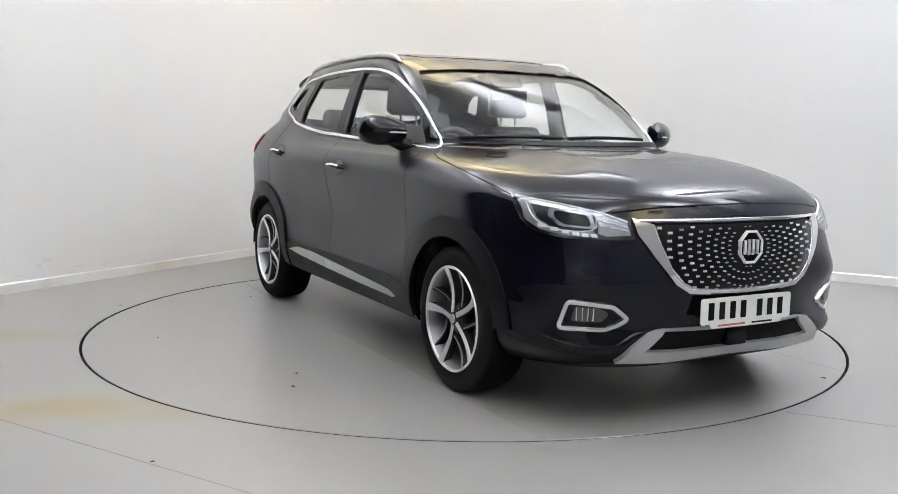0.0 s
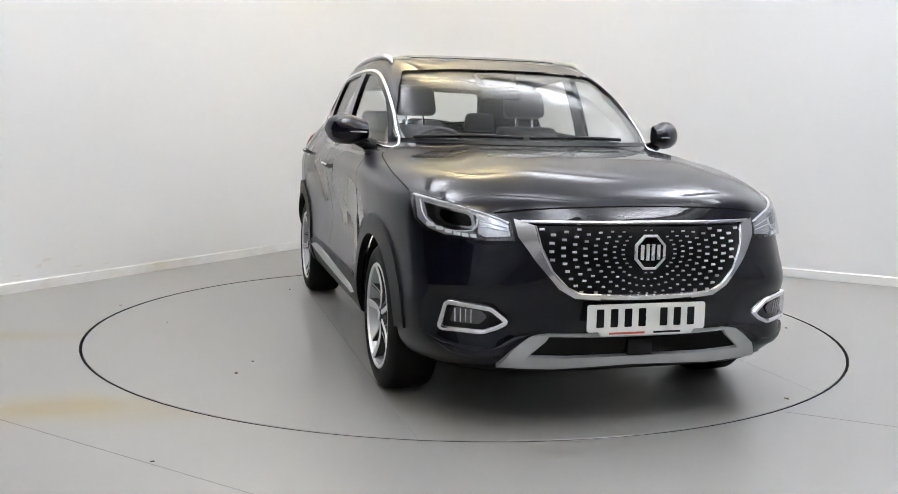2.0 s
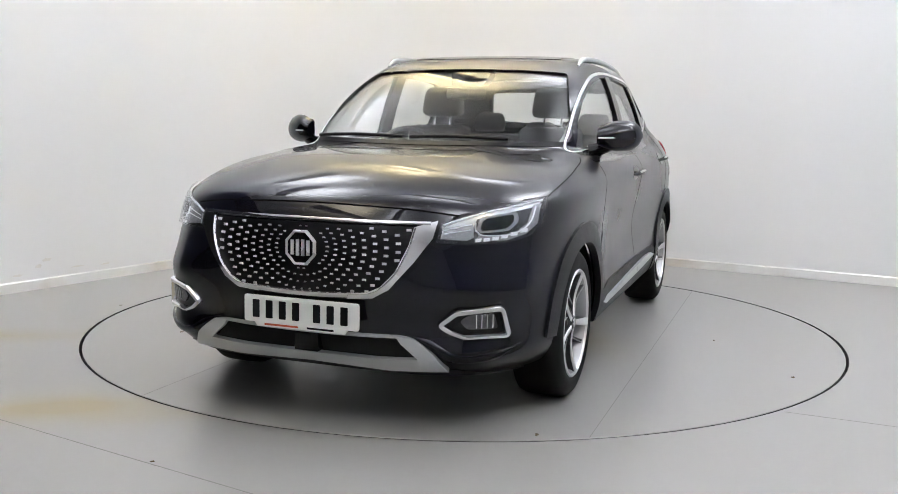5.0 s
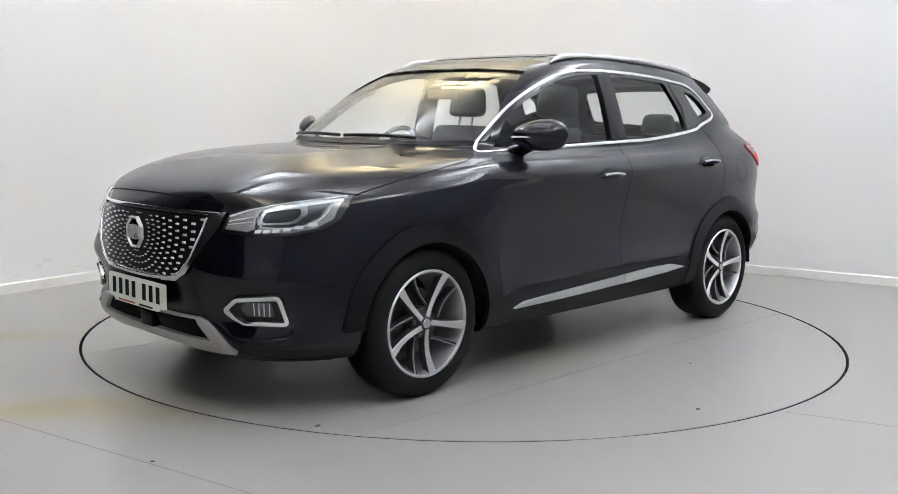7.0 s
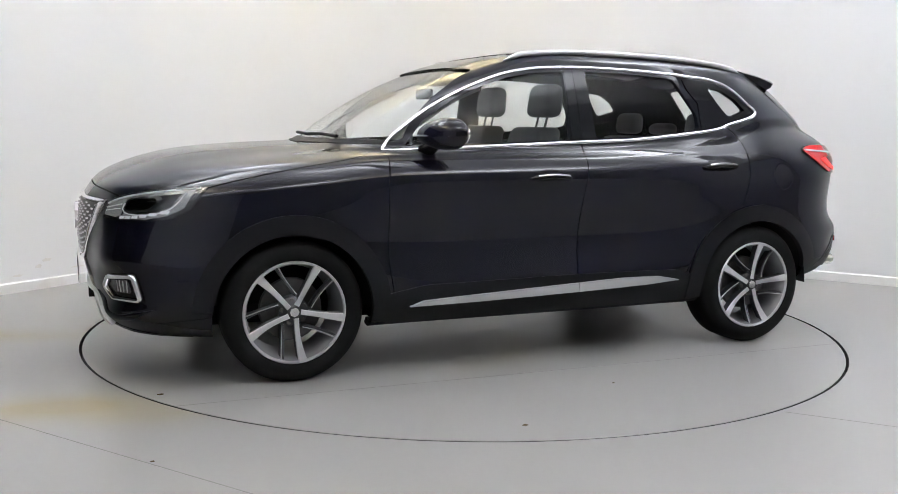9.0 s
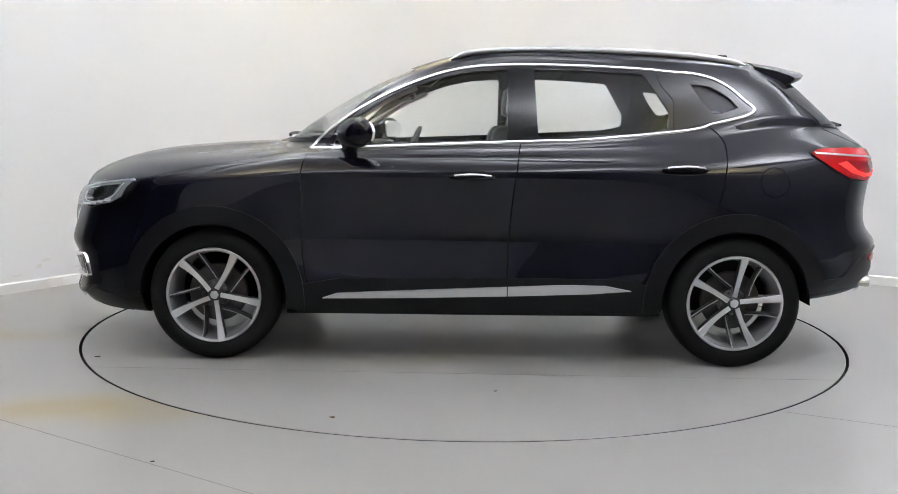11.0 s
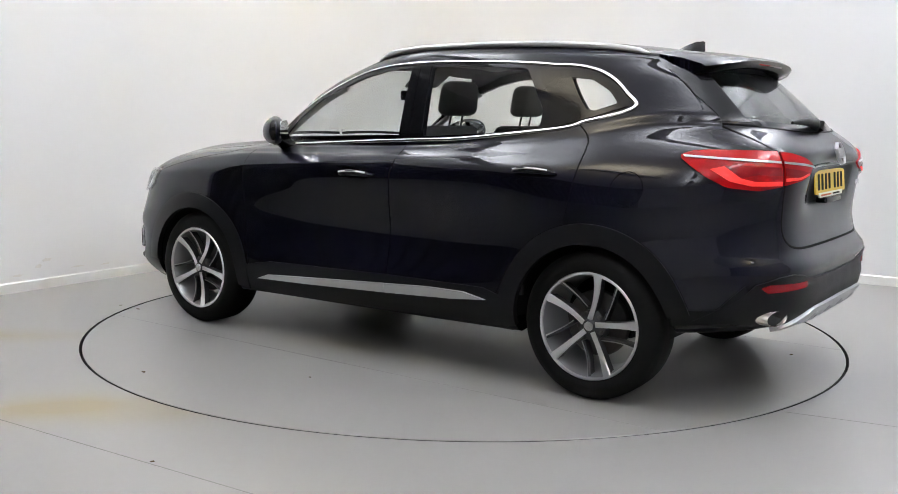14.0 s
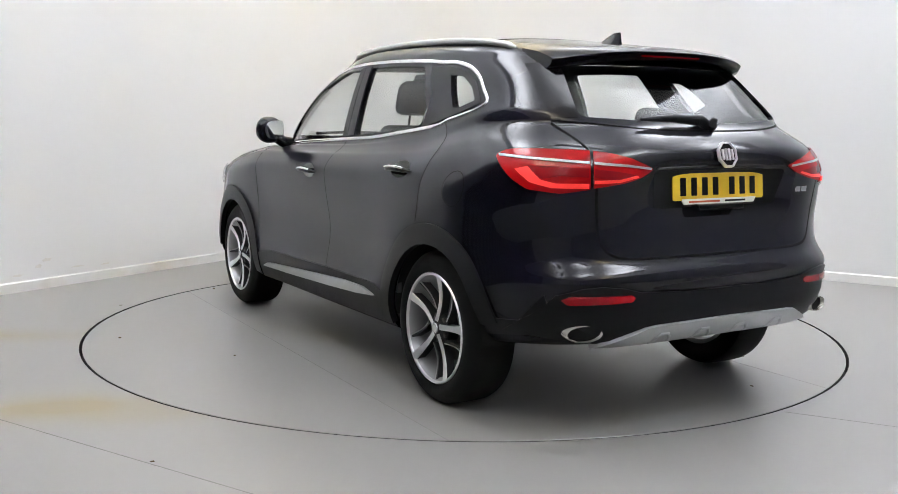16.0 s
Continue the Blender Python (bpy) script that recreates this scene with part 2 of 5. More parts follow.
def prism(bm, pts, lo, hi, axis):
    """A prism over a flat outline: axis x takes (y, z), y takes (x, z), z takes (x, y)."""
    def at(p, h):
        return (h, p[0], p[1]) if axis == "x" else (p[0], h, p[1]) if axis == "y" else (p[0], p[1], h)
    a = [bm.verts.new(at(p, lo)) for p in pts]
    b = [bm.verts.new(at(p, hi)) for p in pts]
    n = len(pts)
    bm.faces.new(a)
    bm.faces.new(b)
    for i in range(n):
        bm.faces.new((a[i], a[(i + 1) % n], b[(i + 1) % n], b[i]))
    bmesh.ops.recalc_face_normals(bm, faces=bm.faces)


def tube(bm, path, r, seg=8, closed=False):
    """A round bar along a path; r is one radius or one for each point."""
    path = [Vector(p) for p in path]
    n = len(path)
    rows = []
    for i, p in enumerate(path):
        t = (path[(i + 1) % n] - path[i - 1]) if closed else (path[min(i + 1, n - 1)] - path[max(i - 1, 0)])
        t.normalize()
        up = Vector((0, 0, 1)) if abs(t.z) < 0.95 else Vector((1, 0, 0))
        s = t.cross(up).normalized()
        u = s.cross(t)
        rad = r[i] if isinstance(r, (list, tuple)) else r
        rows.append([bm.verts.new(p + (s * math.cos(2 * math.pi * k / seg) + u * math.sin(2 * math.pi * k / seg)) * rad) for k in range(seg)])
    for i in range(n if closed else n - 1):
        a, b = rows[i], rows[(i + 1) % n]
        for k in range(seg):
            bm.faces.new((a[k], a[(k + 1) % seg], b[(k + 1) % seg], b[k]))
    if not closed:
        bm.faces.new(rows[0][::-1])
        bm.faces.new(rows[-1])
    bmesh.ops.recalc_face_normals(bm, faces=bm.faces)


def spline(pts, step=0.02, closed=False):
    """A smooth curve through points (Catmull-Rom), sampled evenly."""
    pts = [Vector(p) for p in pts]
    n, out = len(pts), []
    for i in range(n if closed else n - 1):
        if closed:
            a, b, c, d = pts[i - 1], pts[i], pts[(i + 1) % n], pts[(i + 2) % n]
        else:
            b, c = pts[i], pts[i + 1]
            a = pts[i - 1] if i else b + (b - c)
            d = pts[i + 2] if i + 2 < n else c + (c - b)
        k = max(1, int((c - b).length / step))
        for j in range(k):
            t = j / k
            out.append(0.5 * ((2 * b) + (c - a) * t + (2 * a - 5 * b + 4 * c - d) * t * t + (3 * b - a - 3 * c + d) * t ** 3))
    if not closed:
        out.append(pts[-1])
    return out


def rounded(pts, r, seg=4):
    """An outline with rounded corners."""
    out, n = [], len(pts)
    for i in range(n):
        p, a, b = Vector(pts[i]), Vector(pts[i - 1]), Vector(pts[(i + 1) % n])
        da, db = a - p, b - p
        k = min(r, da.length * 0.45, db.length * 0.45)
        s, e = p + da.normalized() * k, p + db.normalized() * k
        for j in range(seg + 1):
            t = j / seg
            out.append((1 - t) ** 2 * s + 2 * t * (1 - t) * p + t * t * e)
    return out

# ---------------------------------------------------------------- the room


def build_room():
    bm = bmesh.new()
    # wall outline with the coved far corner, inner and outer face
    def outline(off):
        pts = []
        for i in range(17):
            a = math.pi / 2 * i / 16
            pts.append(room(COVE - (COVE + off) * math.sin(a), COVE - (COVE + off) * math.cos(a)))
        return pts
    inner, outer = outline(0.0), outline(0.2)

    def wall(name, path_in, path_out, label, mat=None):
        b = bmesh.new()
        rows = []
        for p, q in zip(path_in, path_out):
            rows.append([b.verts.new((p.x, p.y, -0.02)), b.verts.new((p.x, p.y, HIGH)), b.verts.new((q.x, q.y, HIGH)), b.verts.new((q.x, q.y, -0.02))])
        for r, s in zip(rows, rows[1:]):
            for k in range(4):
                b.faces.new((r[k], r[(k + 1) % 4], s[(k + 1) % 4], s[k]))
        b.faces.new(rows[0])
        b.faces.new(rows[-1][::-1])
        bmesh.ops.recalc_face_normals(b, faces=b.faces)
        return thing(name, b, mat or M_WHITEWALL, label, "wall", "structure")
    # the cove starts along wall A (b = 0) and ends along wall B (a = 0)
    left = [room(LEN_A, 0.0)] + inner
    leftq = [room(LEN_A, -0.2)] + outer
    wall("wall_west", left, leftq, "white painted studio wall with a coved corner")
    wall("wall_north", [inner[-1], room(0.0, LEN_B)], [outer[-1], room(-0.2, LEN_B)], "white painted studio wall")
    # these two are out of view; low light there is put into their colour
    wall("wall_south", [room(LEN_A, 0.0), room(LEN_A, LEN_B)], [room(LEN_A + 0.2, 0.0), room(LEN_A + 0.2, LEN_B)], "unseen wall behind the camera, its grey set for the car's reflections", M_HALFDIMWALL)
    wall("wall_east", [room(0.0, LEN_B), room(LEN_A, LEN_B)], [room(0.0, LEN_B + 0.2), room(LEN_A, LEN_B + 0.2)], "unseen wall, coloured darker to dim its reflection on the car", M_DIMWALL)
    # skirting along the two visible walls
    b = bmesh.new()
    path = [room(LEN_A - 0.05, 0.0)] + inner + [room(0.0, LEN_B - 0.05)]
    path2 = [room(LEN_A - 0.05, 0.016)] + [p + (room(COVE, COVE) - p).normalized() * 0.016 for p in inner] + [room(0.016, LEN_B - 0.05)]
    rows = []
    for p, q in zip(path, path2):
        m = p.lerp(q, 0.4)
        rows.append([b.verts.new((p.x, p.y, 0.0)), b.verts.new((q.x, q.y, 0.0)), b.verts.new((q.x, q.y, 0.068)), b.verts.new((m.x, m.y, 0.076)), b.verts.new((p.x, p.y, 0.076))])
    for r, s in zip(rows, rows[1:]):
        for k in range(4):
            b.faces.new((r[k], r[k + 1], s[k + 1], s[k]))
    bmesh.ops.recalc_face_normals(b, faces=b.faces)
    thing("baseboard", b, M_SKIRT, "white painted skirting board along the studio wall", "skirting", "structure", smooth=20)
    # ceiling
    b = bmesh.new()
    for z in (HIGH, HIGH + 0.15):
        b.faces.new([b.verts.new(room(a_, b_, z)) for a_, b_ in ((-0.2, -0.2), (LEN_A + 0.2, -0.2), (LEN_A + 0.2, LEN_B + 0.2), (-0.2, LEN_B + 0.2))])
    thing("ceiling", b, M_CEIL, "plain white studio ceiling", "ceiling", "structure")
    # floor with the round opening for the turntable
    b = bmesh.new()
    out = [b.verts.new(room(a_, b_)) for a_, b_ in ((-0.2, -0.2), (LEN_A + 0.2, -0.2), (LEN_A + 0.2, LEN_B + 0.2), (-0.2, LEN_B + 0.2))]
    N = 192
    rim = [b.verts.new(((RING_R + 0.008) * math.cos(2 * math.pi * i / N), (RING_R + 0.008) * math.sin(2 * math.pi * i / N), 0)) for i in range(N)]
    es = [b.edges.new((out[i], out[(i + 1) % 4])) for i in range(4)] + [b.edges.new((rim[i], rim[(i + 1) % N])) for i in range(N)]
    bmesh.ops.triangle_fill(b, edges=es, use_beauty=True)
    low = [b.verts.new((v.co.x, v.co.y, -0.12)) for v in rim]
    for i in range(N):
        b.faces.new((rim[i], rim[(i + 1) % N], low[(i + 1) % N], low[i]))
    bmesh.ops.recalc_face_normals(b, faces=b.faces)
    for f in b.faces:
        if abs(f.normal.z) > 0.9 and f.normal.z < 0:
            f.normal_flip()
    for f in b.faces:
        f.material_index = 1 if abs(f.normal.z) < 0.5 else 0
    slab = thing("floor", b, M_FLOOR, "grey painted concrete studio floor with yellowish patches", "floor", "structure", smooth=0)
    slab.data.materials.append(M_GAP)
    b = bmesh.new()
    bmesh.ops.create_circle(b, cap_ends=True, segments=96, radius=RING_R + 0.05, matrix=Matrix.Translation((0, 0, -0.11)))
    thing("turntable_pit", b, M_GAP, "dark pit under the turntable", "pit", "structure", smooth=0)
    # unseen black sheets beside and behind the camera, added for the car's dark reflections
    def curtain(p, q, inward):
        b = bmesh.new()
        n = 90
        rows = []
        for i in range(n + 1):
            c = p.lerp(q, i / n) + inward * (0.07 + 0.03 * math.sin(i * 1.9) + 0.015 * math.sin(i * 0.7))
            rows.append((b.verts.new((c.x, c.y, 0.01)), b.verts.new((c.x, c.y, DARK_H))))
        for r, t in zip(rows, rows[1:]):
            b.faces.new((r[0], t[0], t[1], r[1]))
        bmesh.ops.solidify(b, geom=b.faces[:], thickness=0.01)
        thing("curtain", b, M_DARK, "unseen black hanging sheet, added for the dark reflection on the car's flank", "curtain", "structure", smooth=60)
    curtain(room(5.6, 0.0), room(LEN_A - 0.1, 0.0), B)
    curtain(room(LEN_A, 0.1), room(LEN_A, 2.4), -A)


DARK_H = 4.4
build_room()


def build_lamps():
    first = None
    for la, lb, drop, tint, k, turn in LAMPS:
        m = Matrix.Translation(room(la, lb, HIGH - drop)) @ Matrix.Rotation(math.atan2(A.y, A.x) + turn, 4, "Z")
        if first is None:
            first = tagged(new("pendant_uplight"), "slim white pendant uplighter hung on two wires", "ceiling light", "uplighters")
            b = bmesh.new()
            box(b, (-0.95, -0.12, -0.05), (0.95, 0.12, 0.0), 0.01)
            part("trough", b, M_LAMPBODY, first)
            for x in (-0.8, 0.8):
                b = bmesh.new()
                tube(b, [(x, 0, -0.01), (x, 0, drop)], 0.004, 6)
                part("wire", b, M_LAMPBODY, first)
            first.matrix_world = m
        else:
            copy_thing(first, m)
    strip = None
    for la, lb, watts, tint, turn in SMALL:
        m = Matrix.Translation(room(la, lb, HIGH - 0.40)) @ Matrix.Rotation(math.atan2(A.y, A.x) + turn, 4, "Z")
        if strip is None:
            strip = tagged(new("small_uplight"), "short white pendant uplighter on a single rod", "ceiling light", "short uplighters")
            b = bmesh.new()
            box(b, (-0.75, -0.12, -0.05), (0.75, 0.12, 0.0), 0.01)
            part("trough", b, M_LAMPBODY, strip)
            b = bmesh.new()
            tube(b, [(0, 0, -0.01), (0, 0, 0.40)], 0.008, 8)
            part("rod", b, M_LAMPBODY, strip)
            strip.matrix_world = m
        else:
            copy_thing(strip, m)


build_lamps()


def build_turntable():
    b = bmesh.new()
    R = RING_R - 0.008
    lathe(b, [(R, -0.06), (R, -0.003), (R - 0.003, 0.0), (R * 0.7, 0.0), (R * 0.35, 0.0), (0.02, 0.0)], "z", 192)
    bmesh.ops.contextual_create(b, geom=[v for v in b.verts if v.co.xy.length < 0.03])
    bmesh.ops.recalc_face_normals(b, faces=b.faces)
    for f in b.faces:
        f.material_index = 1 if abs(f.normal.z) < 0.5 else 0
    disc = thing("turntable", b, M_DISC, "round grey painted turntable flush with the floor", "turntable", smooth=30)
    disc.data.materials.append(M_GAP)
    # joints between the turntable's plates: two long ones and one across
    for y0 in (-0.80, 1.22):
        reach = math.sqrt(R * R - y0 * y0) - 0.004
        c = bmesh.new()
        box(c, (-reach, y0 - 0.0015, -0.001), (reach, y0 + 0.0015, 0.0006))
        part("plate_joint", c, M_JOINT2, disc, "thin joint between plates", smooth=0)
    return disc


turntable = build_turntable()


def build_floor_joints():
    for (x0, y0), (x1, y1) in (((-3.6, -1.08), (0.6, -3.62)), ((1.44, -1.775), (3.4, -2.66))):
        d = Vector((x1 - x0, y1 - y0, 0))
        b = bmesh.new()
        box(b, (0, -0.0018, -0.002), (d.length, 0.0018, 0.0008))
        bmesh.ops.transform(b, matrix=Matrix.Translation((x0, y0, 0)) @ Matrix.Rotation(math.atan2(d.y, d.x), 4, "Z"), verts=b.verts)
        thing("floor_joint", b, M_JOINT, "thin joint line in the grey floor", "floor joint", "structure", smooth=0)


build_floor_joints()


def build_debris():
    """Flakes of dirt: on the turntable they turn with it, on the floor they lie still."""
    rng = random.Random(5)
    spots = [(0.70, -1.35, 0.012, 1), (0.92, -1.447, 0.016, 1), (-1.45, -0.93, 0.012, 1), (1.93, 1.015, 0.017, 1), (-0.16, 1.53, 0.010, 1), (0.55, 1.98, 0.014, 1),
             (-1.9, -0.5, 0.010, 1), (-0.4, -1.8, 0.009, 1), (-2.32, 0.40, 0.012, 0), (-1.13, -2.55, 0.010, 0)]
    for x, y, r, on in spots:
        b = bmesh.new()
        n = 9
        ring_ = [b.verts.new((x + r * rng.uniform(0.5, 1.1) * math.cos(2 * math.pi * i / n), y + 0.6 * r * rng.uniform(0.5, 1.1) * math.sin(2 * math.pi * i / n), 0.0012 + 0.25 * r * rng.random())) for i in range(n)]
        low = [b.verts.new((v.co.x, v.co.y, 0.0)) for v in ring_]
        b.faces.new(ring_)
        for i in range(n):
            b.faces.new((ring_[i], ring_[(i + 1) % n], low[(i + 1) % n], low[i]))
        bmesh.ops.recalc_face_normals(b, faces=b.faces)
        if on:
            part("dirt_flake", b, M_DIRT, turntable, "brown flake of dirt", smooth=0)
        else:
            thing("dirt_flake", b, M_DIRT, "brown flake of dirt on the grey floor", "dirt", smooth=0)


build_debris()


def build_wall_scuffs():
    """Pale rubbed marks on the wall above the skirting."""
    rng = random.Random(9)
    for a_, z_, w_, h_ in ((3.98, 0.21, 0.05, 0.016), (4.05, 0.17, 0.03, 0.02), (3.72, 0.13, 0.07, 0.010), (3.45, 0.12, 0.05, 0.009), (4.22, 0.12, 0.05, 0.012)):
        b = bmesh.new()
        n = 14
        top, low = [], []
        for i in range(n):
            k = rng.uniform(0.55, 1.0)
            u, v = w_ * k * math.cos(2 * math.pi * i / n), h_ * k * math.sin(2 * math.pi * i / n)
            top.append(b.verts.new(room(a_ + u, 0.0015, z_ + v)))
            low.append(b.verts.new(room(a_ + u, -0.001, z_ + v)))
        b.faces.new(top)
        for i in range(n):
            b.faces.new((top[i], top[(i + 1) % n], low[(i + 1) % n], low[i]))
        bmesh.ops.recalc_face_normals(b, faces=b.faces)
        thing("wall_scuff", b, M_SCUFF, "pale brown rub mark on the white wall", "scuff", "structure", smooth=0)


build_wall_scuffs()

# ---------------------------------------------------------------- the car's outer form
# x forward, y to the car's left, z up, origin on the ground between the axles.
# The form is a stack of rings, each a rounded plan outline; STATIONS are the places along x where a ring's height is given.
STATIONS = (2.25, 1.75, 0.9, -0.2, -1.1, -1.6, -2.15)
RINGS = []


def ring(front, rear, half, front_n, rear_n, front_x0, rear_x0, *heights):
    RINGS.append((front, rear, half, front_n, rear_n, front_x0, rear_x0, *heights))


ring(1.95, -1.98, 0.8, 4, 5, 0.5, -0.6, 0.25, 0.25, 0.26, 0.265, 0.28, 0.34, 0.39)
ring(2.15, -2.15, 0.88, 4.4, 5, 0.5, -0.6, 0.24, 0.235, 0.255, 0.262, 0.275, 0.35, 0.4)
ring(2.215, -2.21, 0.922, 4.9, 5, 0.75, -0.6, 0.33, 0.33, 0.35, 0.36, 0.37, 0.44, 0.48)
ring(2.262, -2.205, 0.93, 4.9, 5.6, 0.75, -0.6, 0.45, 0.45, 0.48, 0.48, 0.48, 0.54, 0.58)
ring(2.29, -2.21, 0.925, 4.5, 5.6, 0.75, -0.6, 0.58, 0.58, 0.6, 0.6, 0.6, 0.63, 0.655)
ring(2.298, -2.165, 0.922, 3.9, 5.4, 0.85, -0.6, 0.7, 0.71, 0.73, 0.74, 0.74, 0.74, 0.735)
ring(2.292, -2.150, 0.93, 3.5, 5.3, 0.85, -0.6, 0.79, 0.81, 0.86, 0.87, 0.88, 0.88, 0.83)
ring(2.272, -2.158, 0.936, 3.35, 5.4, 0.85, -0.6, 0.855, 0.885, 0.97, 0.99, 1, 1, 0.95)
ring(2.242, -2.178, 0.926, 3.3, 5.5, 0.85, -0.62, 0.905, 0.94, 1.02, 1.04, 1.06, 1.1, 1.06)
ring(2.19, -2.168, 0.895, 3, 5.3, 0.85, -0.64, 0.958, 0.998, 1.068, 1.085, 1.11, 1.175, 1.145)
ring(2.08, -2.115, 0.87, 2.9, 4.6, 0.6, -0.68, 1.005, 1.045, 1.083, 1.102, 1.14, 1.225, 1.205)
ring(1.8, -2.06, 0.848, 2.6, 4.2, 0.5, -0.72, 1.084, 1.088, 1.102, 1.12, 1.17, 1.265, 1.245)
ring(1.42, -2.035, 0.834, 2.8, 4.3, 0.2, -0.76, 1.120, 1.118, 1.118, 1.136, 1.195, 1.295, 1.265)
ring(1.105, -2.01, 0.822, 4.2, 4.4, -0.3, -0.8, 1.148, 1.146, 1.136, 1.15, 1.22, 1.32, 1.29)
ring(1, -1.965, 0.802, 5.2, 4.6, -0.6, -0.8, 1.215, 1.215, 1.215, 1.225, 1.265, 1.35, 1.33)
ring(0.775, -1.88, 0.762, 5.7, 4.8, -0.6, -0.8, 1.36, 1.36, 1.36, 1.365, 1.375, 1.42, 1.41)
ring(0.565, -1.8, 0.722, 5.7, 5, -0.6, -0.8, 1.47, 1.47, 1.475, 1.48, 1.475, 1.49, 1.485)
ring(0.36, -1.73, 0.684, 5.2, 5, -0.6, -0.8, 1.555, 1.555, 1.56, 1.57, 1.555, 1.545, 1.54)
ring(0.14, -1.67, 0.64, 5, 5, -0.6, -0.8, 1.618, 1.618, 1.624, 1.634, 1.614, 1.590, 1.580)
ring(-0.1, -1.52, 0.51, 4, 4.4, -0.7, -0.8, 1.662, 1.662, 1.666, 1.672, 1.651, 1.618, 1.606)
ring(-0.35, -1.18, 0.26, 3, 3, -0.7, -0.72, 1.680, 1.680, 1.684, 1.688, 1.672, 1.648, 1.634)
ring(-0.69, -0.71, 0.008, 2, 2, -0.7, -0.7, 1.686, 1.686, 1.690, 1.692, 1.682, 1.668, 1.655)


def smooth_interp(xs, ys, x):
    """Monotone cubic interpolation."""
    xs, ys, x = np.asarray(xs, float), np.asarray(ys, float), np.asarray(x, float)
    h, d = np.diff(xs), np.diff(ys) / np.diff(xs)
    m = np.zeros(len(xs))
    for i in range(1, len(xs) - 1):
        if d[i - 1] * d[i] > 0:
            w1, w2 = 2 * h[i] + h[i - 1], h[i] + 2 * h[i - 1]
            m[i] = (w1 + w2) / (w1 / d[i - 1] + w2 / d[i])
    m[0], m[-1] = d[0], d[-1]
    x = np.clip(x, xs[0], xs[-1])
    i = np.clip(np.searchsorted(xs, x) - 1, 0, len(xs) - 2)
    t = (x - xs[i]) / h[i]
    return ((1 + 2 * t) * (1 - t) ** 2 * ys[i] + t * (1 - t) ** 2 * h[i] * m[i] + t * t * (3 - 2 * t) * ys[i + 1] + t * t * (t - 1) * h[i] * m[i + 1])


def catmull(ys, x):
    """Uniform cubic through ys at 0, 1, 2..."""
    ys = np.asarray(ys, float)
    i = np.clip(np.floor(x).astype(int), 0, len(ys) - 2)
    t = x - i
    a, b, c, d = ys[np.maximum(i - 1, 0)], ys[i], ys[i + 1], ys[np.minimum(i + 2, len(ys) - 1)]
    return 0.5 * (2 * b + (c - a) * t + (2 * a - 5 * b + 4 * c - d) * t * t + (3 * b - a - 3 * c + d) * t ** 3)


def hill(d, w):
    return np.exp(-(d / w) ** 2)


def ramp(x, a, b):
    """Smooth step from 0 at a to 1 at b."""
    t = np.clip((x - a) / (b - a), 0, 1)
    return t * t * (3 - 2 * t)


